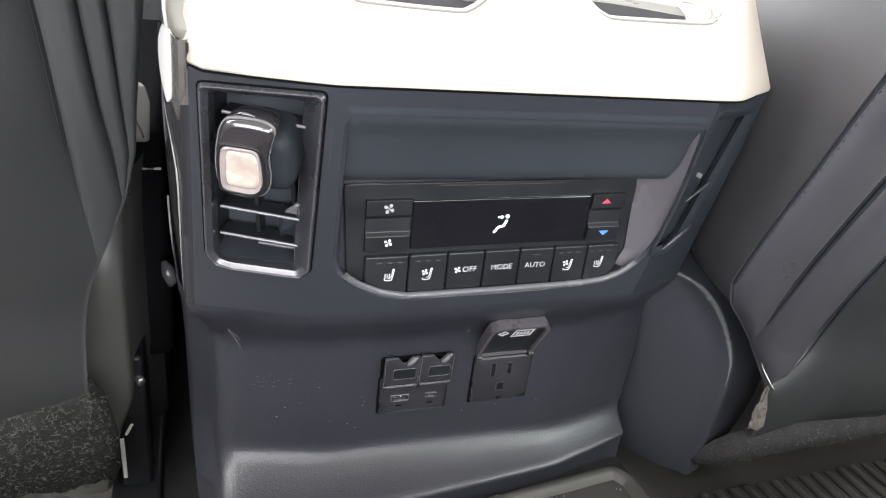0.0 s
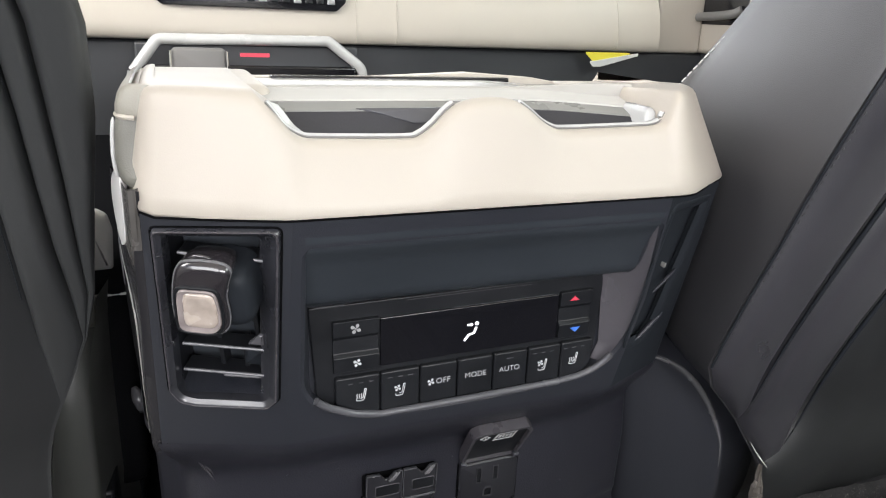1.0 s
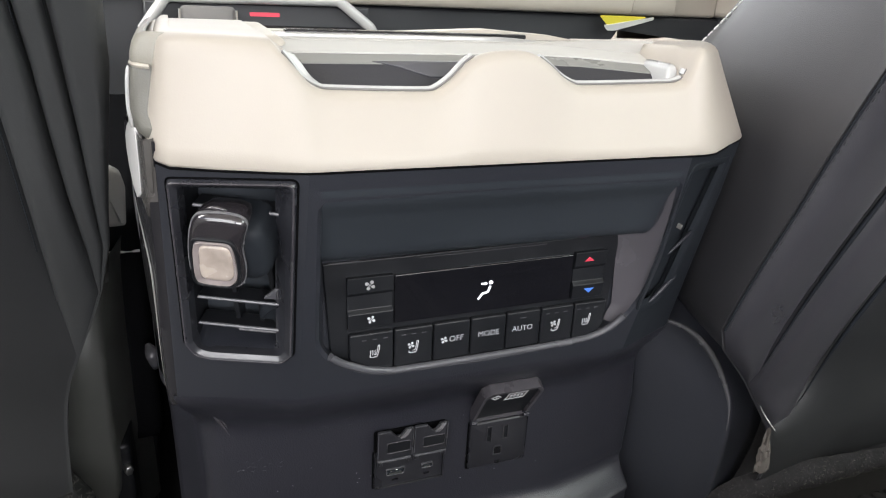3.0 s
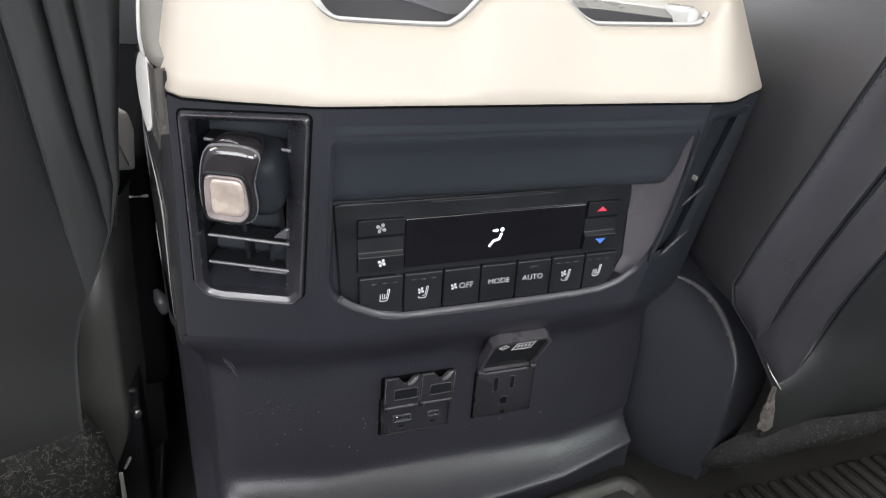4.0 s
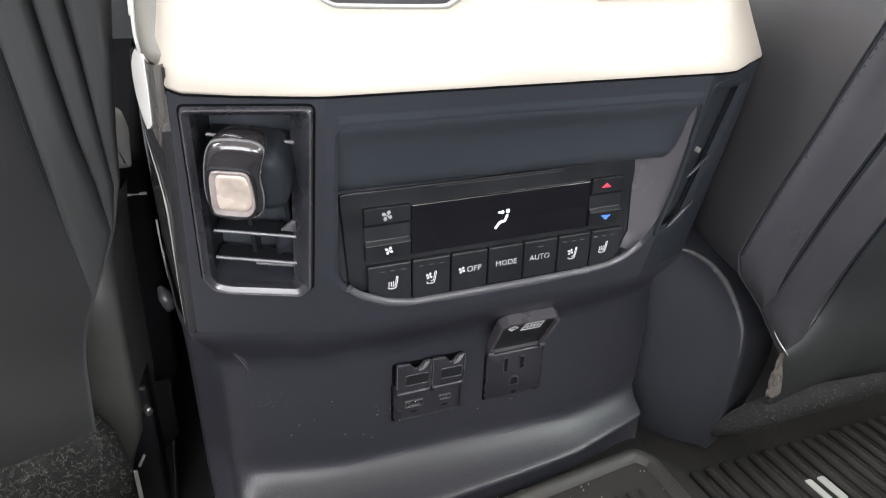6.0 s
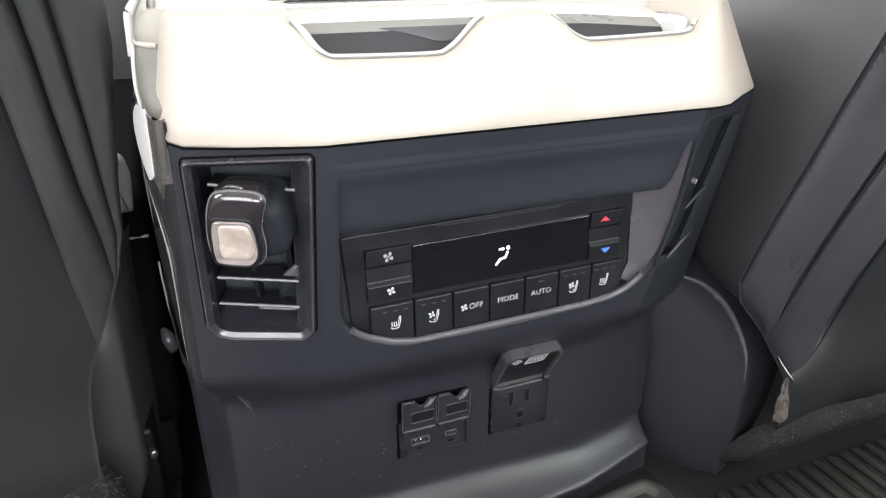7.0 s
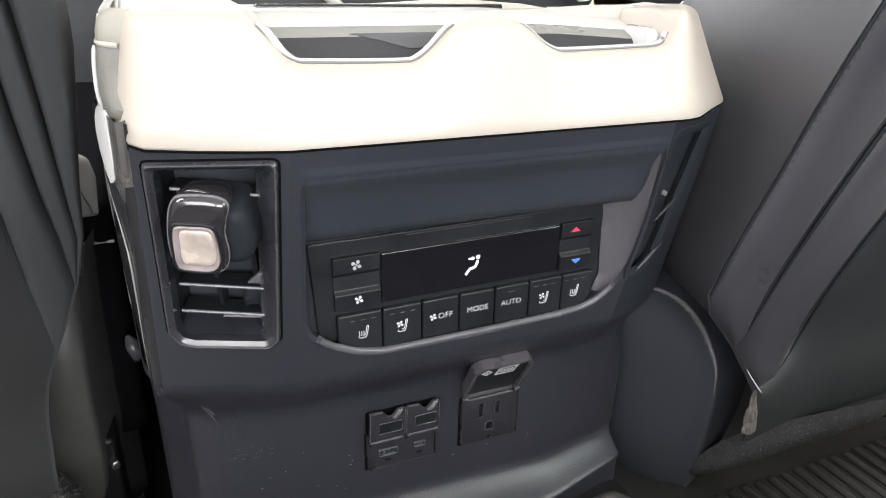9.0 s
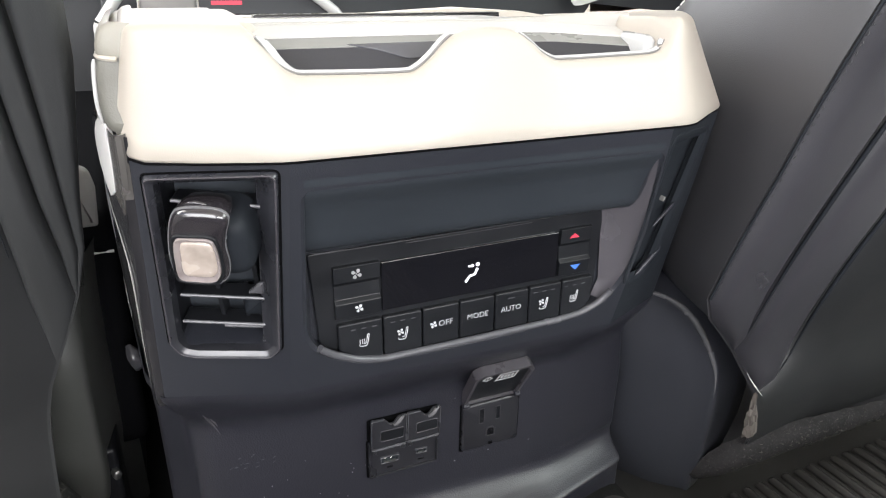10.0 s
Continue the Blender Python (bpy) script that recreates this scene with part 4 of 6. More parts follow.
# rocker columns at the ends of the display
def rocker(x0, x1, up, down, name):
    bm = bmesh.new()
    prof = [(0.2385, 0.0012), (0.2385, 0.0034), (0.2475, 0.0044), (0.2495, 0.0024), (0.2575, 0.0018), (0.2595, 0.0036), (0.2685, 0.0042), (0.2685, 0.0012)]
    grid(bm, [[PANEL.at(x, z, h) for z, h in prof] for x in (x0, x0 + 0.0006, x1 - 0.0006, x1)])
    for x in (x0, x1):
        bm.faces.new([bm.verts.new(PANEL.at(x, z, h)) for z, h in prof])
    r = part(name, bm, M_BUTTON, panel, "black rocker key", bevel=0.0003)
    for fn, mat, lab in (up, down):
        bm = bmesh.new()
        fn(bm)
        part("symbol", bm, mat, r, lab)


rocker(-0.0805, -0.0555, (lambda b: fan_icon(b, PANEL, -0.0684, 0.2638, 0.0030, 0.0041), M_GREYMARK, "grey fan symbol"), (lambda b: fan_icon(b, PANEL, -0.0678, 0.2437, 0.0024, 0.0042), M_WHITE, "small white fan symbol"), "fan_rocker")
rocker(0.0552, 0.0765, (lambda b: slab(b, PANEL, [(0.0610, 0.2627), (0.0677, 0.2627), (0.0643, 0.2655)], 0.004, 0.0043), M_RED, "red up triangle"), (lambda b: slab(b, PANEL, [(0.0627, 0.2450), (0.0662, 0.2419), (0.0696, 0.2450)], 0.0041, 0.0044), M_BLUE, "blue down triangle"), "temperature_rocker")

# symbol on the display: an arrow, a dot and a bent bar
bm = bmesh.new()
hh = 0.0028
stroke(bm, PANEL, [(-0.0056, 0.2464), (-0.0030, 0.2498), (0.0002, 0.2504), (0.0017, 0.2540)], 0.0014, hh)
slab(bm, PANEL, [(0.0018 + 0.0012 * math.cos(a * 0.6283), 0.2562 + 0.0012 * math.sin(a * 0.6283)) for a in range(10)], hh, hh + 0.0002)
stroke(bm, PANEL, [(-0.0040, 0.2559), (-0.0018, 0.2559)], 0.0010, hh)
slab(bm, PANEL, [(-0.0018, 0.2547), (-0.0002, 0.2559), (-0.0018, 0.2571)], hh, hh + 0.0002)
part("airflow_symbol", bm, M_ICON, panel, "lit white airflow symbol")

# lower row of seven keys
edges = [-0.0803, -0.0551, -0.0322, -0.0096, 0.0129, 0.0354, 0.0578, 0.0800]
centres = [-0.0660, -0.0438, -0.0205, 0.0018, 0.0235, 0.0456, 0.0668]
kinds = ["heat", "cool", "OFF", "MODE", "AUTO", "cool", "heat"]
for i, kd in enumerate(kinds):
    x0, x1 = edges[i] + 0.0004, edges[i + 1] - 0.0004
    z0 = 0.2120
    poly = [(x0, z0), (x1, z0), (x1, 0.2355), (x0, 0.2355)]
    if i == 0:
        poly = [(x0, 0.2355), (x0, 0.2205), (x0 + 0.009, z0), (x1, z0), (x1, 0.2355)]
    if i == 6:
        poly = [(x0, z0), (x1 - 0.007, z0), (x1 - 0.001, 0.2185), (x1, 0.222), (x1, 0.2355), (x0, 0.2355)]
    poly = fillet(poly, 0.0012, 3)
    bm = bmesh.new()
    slab(bm, PANEL, poly, 0.0008, 0.0046, 0.0007)
    key = part("key", bm, M_BUTTON, panel, "black push key of the climate panel", smooth=20)
    xc = centres[i]
    h = 0.00462
    if kd in ("heat", "cool"):
        bm = bmesh.new()
        seat_icon(bm, PANEL, xc, 0.2238 if kd == "heat" else 0.2230, 0.0050, h, kd == "cool")
        part("symbol", bm, M_WHITE, key, "white seat symbol")
        for k in (-1, 0, 1):
            bm = bmesh.new()
            slab(bm, PANEL, rect(xc + k * 0.0059 - 0.0013, 0.2313, xc + k * 0.0059 + 0.0013, 0.2319), h, h + 0.0001)
            part("indicator_bar", bm, M_EDGEGREY, key, "small grey indicator bar")
    elif kd == "OFF":
        bm = bmesh.new()
        fan_icon(bm, PANEL, -0.0257, 0.2246, 0.0022, h)
        part("symbol", bm, M_WHITE, key, "white fan symbol")
        lettering("OFF", PANEL, -0.0183, 0.2245, 0.0051, M_WHITE, key, h=h + 0.00008)
    else:
        lettering(kd, PANEL, xc, 0.2247, 0.0048, M_WHITE, key, h=h + 0.00008)
        if kd == "AUTO":
            bm = bmesh.new()
            slab(bm, PANEL, rect(xc - 0.0022, 0.2312, xc + 0.0022, 0.2318), h, h + 0.0001)
            part("indicator_bar", bm, M_EDGEGREY, key, "small grey indicator bar")

# ---------------------------------------------------------------- sockets on the lower face
LOW = Plane((0, 0.0302, 0), (1, 0, 0), (0, 0.001, 1))


# Black slabs paint the shade in the gaps round the sockets.
for rc in ((-0.0561, 0.0960, -0.0054, 0.1262), (-0.0552, 0.126, -0.0058, 0.1418), (0.0106, 0.0964, 0.0564, 0.1360)):
    bm = bmesh.new()
    slab(bm, LOW, rect(*rc, 0.0018), -0.0015, -0.0003)
    part("shadow_gap", bm, M_GAP, console, "thin black slab for the shaded gap round the socket")
bm = bmesh.new()
rim(bm, LOW, rect(-0.0549, 0.0972, -0.0066, 0.1252, 0.0012), inset(rect(-0.0549, 0.0972, -0.0066, 0.1252, 0.0012), 0.0009), -0.001, 0.0026)
slab(bm, LOW, inset(rect(-0.0549, 0.0972, -0.0066, 0.1252, 0.0012), 0.0008), -0.001, 0.0008)
usb = part("usb_socket", bm, M_PLATE, console, "black double charging socket with lifted flaps", bevel=0.0003)


def port(x, z, w, hgt, lab):
    """A framed port with a dark well and a tongue."""
    o = rect(x - w / 2 - 0.0007, z - hgt / 2 - 0.0007, x + w / 2 + 0.0007, z + hgt / 2 + 0.0007, 0.0008)
    i = rect(x - w / 2, z - hgt / 2, x + w / 2, z + hgt / 2, 0.0008)
    bm = bmesh.new()
    # Port frame is paler than the plate for its bright edges.
    rim(bm, LOW, o, i, 0.0006, 0.0020)
    p = part("port_frame", bm, M_EDGEGREY, usb, lab, bevel=0.0002)
    bm = bmesh.new()
    slab(bm, LOW, i, 0.0004, 0.0010)
    part("port_well", bm, M_BLACKSHADE, p, "dark well of the port")
    bm = bmesh.new()
    slab(bm, LOW, rect(x - w / 2 + 0.0015, z - hgt / 2 + 0.0003, x + w / 2 - 0.0015, z - hgt / 2 + 0.0012), 0.0009, 0.0018)
    part("contact_tongue", bm, M_STEEL, p, "metal tongue in the port")
    bm = bmesh.new()
    slab(bm, LOW, rect(x - 0.002, z - 0.0075, x + 0.002, z - 0.0062), 0.0008, 0.0010)
    part("notch", bm, M_DISPLAY, p, "small dark notch")


for x in (-0.0436, -0.0398):
    bm = bmesh.new()
    slab(bm, LOW, [(x + 0.0006 * math.cos(a), 0.1094 + 0.0006 * math.sin(a)) for a in (0, 1.05, 2.1, 3.14, 4.2, 5.2)], 0.0008, 0.0016, 0.0003)
    part("contact", bm, M_CHROME, usb, "bright metal contact in the port")
port(-0.0405, 0.1087, 0.0116, 0.0040, "rectangular charging port")
port(-0.0184, 0.1087, 0.0070, 0.0026, "small oval charging port")


def flap(x0, x1):
    """A lifted flap: a frame with a notched top, a dark inset, a hooked catch and a hinge bar with knuckles."""
    pl = Plane((0, LOW.at(0, 0.1222, 0.003).y, 0.1222), (1, 0, 0), (0, -0.06, 1))
    bm = bmesh.new()
    poly = fillet([(x0, 0), (x1, 0), (x1, 0.0228), (x1 - 0.0050, 0.0222), (x1 - 0.0085, 0.0178), (x0 + 0.0125, 0.0178), (x0 + 0.0085, 0.0224), (x0, 0.0228)], 0.0009, 3)
    slab(bm, pl, poly, 0.0, 0.0018, 0.0005)
    f = part("flap", bm, M_PLATE, usb, "lifted black flap over a port")
    # Rim lines are paler than the flap to paint their highlights.
    bm = bmesh.new()
    for poly in ([(x0, 0.0), (x0 + 0.0005, 0.0), (x0 + 0.0005, 0.0229), (x0, 0.0229)], [(x1 - 0.0004, 0.0), (x1, 0.0), (x1, 0.0229), (x1 - 0.0004, 0.0229)], [(x0, 0.0223), (x0 + 0.0085, 0.0223), (x0 + 0.0085, 0.0228), (x0, 0.0228)]):
        slab(bm, pl, poly, 0.0015, 0.0026, 0.0001)
    part("flap_rim", bm, M_EDGEGREY, f, "raised rim of the flap, paler for its edge highlight")
    bm = bmesh.new()
    o = rect(x0 + 0.0060, 0.0050, x1 - 0.0016, 0.0135, 0.0016)
    rim(bm, pl, o, inset(o, 0.0003), 0.0015, 0.0023)
    part("flap_frame", bm, M_SOCKET, f, "raised frame on the flap", bevel=0.0002)
    bm = bmesh.new()
    slab(bm, pl, inset(o, 0.0005), 0.0015, 0.0020)
    part("flap_window", bm, M_BUTTON, f, "glossy black inset of the flap")
    # Catches take the pale highlight tone as well.
    for k in (0.0, 0.0016):
        bm = bmesh.new()
        tube(bm, [pl.at(x1 - 0.0086 + k, 0.0172, 0.0030), pl.at(x1 - 0.0066 + k, 0.0206, 0.0042), pl.at(x1 - 0.0042 + k, 0.0236, 0.0036)], 0.0008, 6)
        part("catch", bm, M_HIGHLIGHT, f, "small pale angled catch")
    bm = bmesh.new()
    tube(bm, [pl.at(x0 + 0.001, -0.0004, 0.0024), pl.at(x1 - 0.0012, -0.0004, 0.0024)], 0.0009, 8)
    part("hinge_bar", bm, M_EDGEGREY, f, "round hinge bar")
    for x in (x0 + 0.0018, x1 - 0.0022):
        bm = bmesh.new()
        slab(bm, pl, rect(x - 0.0016, -0.0034, x + 0.0016, 0.0004, 0.0006), 0.0006, 0.0034, 0.0006)
        part("hinge_knuckle", bm, M_PLATE, f, "small hinge knuckle")


flap(-0.0541, -0.0304)
flap(-0.0296, -0.0066)

plate_poly = rect(0.0118, 0.0976, 0.0552, 0.1350, 0.0025)
bm = bmesh.new()
slab(bm, LOW, plate_poly, -0.001, 0.0022, 0.0012)
outlet = part("power_outlet", bm, M_PLATE, console, "black household power outlet under a raised cover")
for x, hgt in ((0.0259, 0.0112), (0.0383, 0.0098)):
    o = rect(x - 0.0020, 0.1247 - hgt / 2 - 0.0006, x + 0.0020, 0.1247 + hgt / 2 + 0.0006, 0.0006)
    # Slot rims are a little paler, as if their edges caught light.
    bm = bmesh.new()
    rim(bm, LOW, o, inset(o, 0.0005), 0.0016, 0.0029)
    sl = part("slot", bm, M_EDGEDARK, outlet, "upright blade slot")
    bm = bmesh.new()
    slab(bm, LOW, inset(o, 0.0005), 0.001, 0.0022)
    part("slot_well", bm, M_BLACKSHADE, sl, "dark well")
o = fillet([(0.0296, 0.1064), (0.0366, 0.1064), (0.0366, 0.1122), (0.0351, 0.1142), (0.0311, 0.1142), (0.0296, 0.1122)], 0.0007, 3)
bm = bmesh.new()
rim(bm, LOW, o, inset(o, 0.0008), 0.0016, 0.0029)
sl = part("ground_hole", bm, M_EDGEDARK, outlet, "arched ground hole")
bm = bmesh.new()
slab(bm, LOW, inset(o, 0.0008), 0.001, 0.0024)
part("slot_well", bm, M_DISPLAY, sl, "dark well")
bm = bmesh.new()
slab(bm, LOW, rect(0.0320, 0.0990, 0.0352, 0.1014), 0.001, 0.0024)
part("notch", bm, M_DISPLAY, outlet, "small dark notch")
# raised cover, standing out over the outlet: a shallow tray seen from its inner side
cov = Plane((0.033, LOW.at(0, 0.1365, 0.002).y, 0.1365), (1, 0, 0), (0, -0.0245, 0.0428))
bm = bmesh.new()
cpoly = fillet([(-0.0212, 0), (0.0208, 0), (0.0222, 0.0335), (0.0175, 0.0395), (-0.0165, 0.0395), (-0.0215, 0.0350)], [0.001, 0.001, 0.003, 0.003, 0.004, 0.004], 4)
cin = fillet([(-0.0190, 0.0004), (0.0186, 0.0004), (0.0198, 0.0325), (0.0162, 0.0372), (-0.0152, 0.0372), (-0.0192, 0.0338)], [0.0005, 0.0005, 0.003, 0.003, 0.004, 0.004], 4)
a, b = ring(bm, cov, cpoly, 0.0), ring(bm, cov, cpoly, -0.0072)
b2 = ring(bm, cov, inset(cpoly, 0.0018), -0.0090)
c, d = ring(bm, cov, cin, 0.0), ring(bm, cov, cin, -0.0026)
bridge(bm, b, a), bridge(bm, a, c), bridge(bm, c, d), bridge(bm, b2, b)
bm.faces.new(d), bm.faces.new(b2)
# Body paler and lining blacker, for the lit rim and shaded underside.
cover = part("cover", bm, M_LITRIM, outlet, "raised square black cover", smooth=30, bevel=0.0004)
bm = bmesh.new()
slab(bm, cov, inset(cin, 0.0001), -0.0030, -0.0023)
part("cover_lining", bm, M_BUTTON, cover, "dark inner face of the cover")
bm = bmesh.new()
hb = -0.0022
dm = [(-0.0145, 0.0290), (-0.0105, 0.0255), (-0.0065, 0.0290), (-0.0105, 0.0325)]
rim(bm, cov, dm, inset(dm, 0.0010), hb, hb + 0.0002)
slab(bm, cov, rect(-0.0109, 0.0272, -0.0101, 0.0308), hb, hb + 0.0002)
fr = [(-0.0040, 0.0235), (0.0105, 0.0235), (0.0118, 0.0325), (-0.0022, 0.0325)]
rim(bm, cov, fr, inset(fr, 0.0012), hb, hb + 0.0002)
for k in range(4):
    slab(bm, cov, rect(-0.0008 + k * 0.0026, 0.0262, 0.0010 + k * 0.0026, 0.0298), hb, hb + 0.0002)
part("warning_print", bm, M_PRINT, cover, "white printed bars and a warning diamond")
for sx in (-0.0195, 0.0195):
    bm = bmesh.new()
    tube(bm, [cov.at(sx - 0.002, 0.0, 0.0), cov.at(sx + 0.002, 0.0, 0.0)], 0.0022, 8)
    part("hinge", bm, M_PLASTIC, outlet, "round hinge of the cover")

# pale scuff on the lower face
def low_y(x, z):
    """How far forwards the lower face lies at a place, bends included."""
    sd = -1 if x < CX else 1
    k, c = kink_x(z, sd), corner_x(z, sd)
    return rear_y(z) + corner_dy(z) * min(1.0, max(0.0, (abs(x - CX) - k) / (c - k)))


bm = bmesh.new()
for pts, r in (([(-0.1508, 0.1722), (-0.1490, 0.1660), (-0.1462, 0.1580), (-0.1420, 0.1480)], 0.0009), ([(-0.1480, 0.1672), (-0.1450, 0.1600), (-0.1432, 0.1545)], 0.0006)):
    ps = smoothed([(x, low_y(x, z) - 0.0001, z) for x, z in pts], 5)
    tube(bm, ps, [r * max(0.12, math.sin(math.pi * k / (len(ps) - 1))) for k in range(len(ps))], 6)
part("scuff", bm, M_SOCKET, console, "pale diagonal scuff mark", smooth=60)
# fine scratches and dust on the lower face
rnd = random.Random(4)
bm = bmesh.new()
for k in range(22):
    cx, cz, sp = ((-0.122, 0.128, 0.012), (-0.085, 0.154, 0.018), (-0.128, 0.124, 0.010))[k % 3]
    x, z, L, a = cx + rnd.uniform(-sp, sp), cz + rnd.uniform(-0.004, 0.004), rnd.uniform(0.0015, 0.004), rnd.uniform(0.0, 0.5)
    sc = Plane((x, low_y(x, z), z), (1, 0, 0), (0, 0, 1))
    slab(bm, sc, [(-L / 2 * math.cos(a), -L / 2 * math.sin(a) - 0.00008), (L / 2 * math.cos(a), L / 2 * math.sin(a) - 0.00008), (L / 2 * math.cos(a), L / 2 * math.sin(a) + 0.00008), (-L / 2 * math.cos(a), -L / 2 * math.sin(a) + 0.00008)], -0.0003, 0.0002)
tagged(part("scratches", bm, M_EDGEGREY, console), "fine dull scratches on the lower face", kind="stuff")
bm = bmesh.new()
for k in range(26):
    x, z = rnd.uniform(-0.13, 0.12), rnd.choice([rnd.uniform(0.09, 0.18), rnd.uniform(0.085, 0.11)])
    r = rnd.uniform(0.0002, 0.00045)
    sc = Plane((x, low_y(x, z), z), (1, 0, 0), (0, 0, 1))
    slab(bm, sc, [(r * math.cos(a), r * 0.7 * math.sin(a)) for a in (0, 1.2, 2.4, 3.6, 4.9)], -0.0004, 0.0004)
tagged(part("dust_specks", bm, M_GREYMARK, console), "pale dust specks on the lower face", kind="stuff")

# ---------------------------------------------------------------- air freshener clipped on the vent
def pt_vent(x, y, h=0.0):
    return VENT_L.at(x, y, h)


fresh = thing("air_freshener", tuple(pt_vent(-VENT_W * 0.6, -0.04, 0.0)), "smoky plastic air freshener with amber gel window clipped on the vent", "air freshener")
FR = Plane(pt_vent(-0.0334, -0.0325, 0.009), VENT_L.u + VENT_L.n * 0.06, VENT_L.v)


def shrunk(poly, f):
    cx, cy = sum(p[0] for p in poly) / len(poly), sum(p[1] for p in poly) / len(poly)
    return [(cx + (x - cx) * f, cy + (y - cy) * f) for x, y in poly]


def looped(pts, n):
    """A closed Catmull-Rom curve through the points."""
    k, out = len(pts), []
    for i in range(k):
        a, b, c, d = (Vector(pts[(i + j) % k]) for j in (-1, 0, 1, 2))
        for j in range(n):
            t = j / n
            out.append(tuple(0.5 * (2 * b + (c - a) * t + (2 * a - 5 * b + 4 * c - d) * t * t + (3 * b - a - 3 * c + d) * t ** 3)))
    return out


shell = looped([(-0.0158, -0.0060), (-0.0156, -0.0168), (-0.0120, -0.0224), (-0.0036, -0.0240), (0.0040, -0.0224), (0.0078, -0.0180), (0.0090, -0.0110), (0.0086, -0.0020), (0.0104, 0.0060), (0.0121, 0.0118), (0.0102, 0.0152), (0.0050, 0.0167), (-0.0050, 0.0167), (-0.0100, 0.0146), (-0.0134, 0.0070)], 4)
bm = bmesh.new()
r = [ring(bm, FR, shrunk(shell, f), h) for f, h in ((0.6, -0.020), (0.86, -0.014), (0.97, -0.007), (1.0, -0.001), (0.995, 0.0012), (0.965, 0.0026), (0.90, 0.0040), (0.80, 0.0048))]
for p, q in zip(r, r[1:]):
    bridge(bm, p, q)
bm.faces.new(r[-1])
bm.faces.new(r[0][::-1])
part("shell", bm, M_SMOKE, fresh, "smoked glossy plastic shell", smooth=60)
# Pale rim paints the highlight round the shell's edge.
bm = bmesh.new()
rim(bm, FR, shrunk(shell, 1.012), shrunk(shell, 0.975), 0.0006, 0.0020)
part("bright_edge", bm, M_HIGHLIGHT, fresh, "thin pale line for the shell's edge highlight", bevel=0.0002)
win = looped([(-0.0128, -0.0085), (-0.0130, -0.0150), (-0.0115, -0.0184), (-0.0045, -0.0194), (0.0025, -0.0192), (0.0058, -0.0150), (0.0064, -0.0085), (0.0060, -0.0010), (0.0040, 0.0036), (-0.0035, 0.0042), (-0.0095, 0.0040), (-0.0118, 0.0005)], 4)
bm = bmesh.new()
rim(bm, FR, shrunk(win, 1.12), win, 0.0036, 0.0060)
part("window_frame", bm, M_BUTTON, fresh, "dark frame of the gel window", bevel=0.0004)
bm = bmesh.new()
r = [ring(bm, FR, shrunk(win, f), h) for f, h in ((1.0, 0.0040), (0.985, 0.0058), (0.95, 0.0064), (0.90, 0.0062), (0.70, 0.0050))]
for p, q in zip(r, r[1:]):
    bridge(bm, p, q)
bm.faces.new(r[-1])
part("clear_window", bm, M_CLEAR, fresh, "pinkish clear plastic round the gel", smooth=60)
core = [(x + 0.0009, y + 0.0006) for x, y in shrunk(win, 0.80)]
bm = bmesh.new()
r = [ring(bm, FR, shrunk(core, f), h) for f, h in ((1.0, 0.0048), (0.97, 0.0060), (0.90, 0.0066), (0.70, 0.0063), (0.3, 0.0060))]
for p, q in zip(r, r[1:]):
    bridge(bm, p, q)
bm.faces.new(r[-1])
part("gel_block", bm, M_GEL, fresh, "pale amber gel block", smooth=60)
bm = bmesh.new()
body = [(-0.004, 0.0075), (-0.004, -0.0205), (0.006, -0.0235), (0.0150, -0.0215), (0.0184, -0.0150), (0.0186, -0.005), (0.0170, 0.0035), (0.0118, 0.0085)]
rb = [ring(bm, FR, shrunk(looped(body, 3), f), h) for f, h in ((1.0, -0.022), (1.0, -0.012), (0.97, -0.007), (0.90, -0.0040), (0.78, -0.0020), (0.55, -0.0005))]
for p, q in zip(rb, rb[1:]):
    bridge(bm, p, q)
bm.faces.new(rb[-1])
part("clip_body", bm, M_BLACKSHADE, fresh, "matt black clip body", smooth=60)
bm = bmesh.new()
tube(bm, [FR.at(-0.0066 + 0.0013 * k, 0.0160 + 0.0014 * math.sin(math.pi * k / 8), -0.001) for k in range(9)], [0.0003, 0.0008, 0.0011, 0.0012, 0.0012, 0.0012, 0.0011, 0.0008, 0.0003], 10)
part("top_tab", bm, M_SMOKE, fresh, "small tab on the shell's top", smooth=180)


# ---------------------------------------------------------------- front seats seen from behind
ZS = [0.046, 0.055, 0.065, 0.08, 0.095, 0.11, 0.125, 0.14, 0.157, 0.175, 0.195, 0.215, 0.24, 0.27, 0.3, 0.335, 0.37, 0.41, 0.46, 0.52, 0.6, 0.68, 0.72]


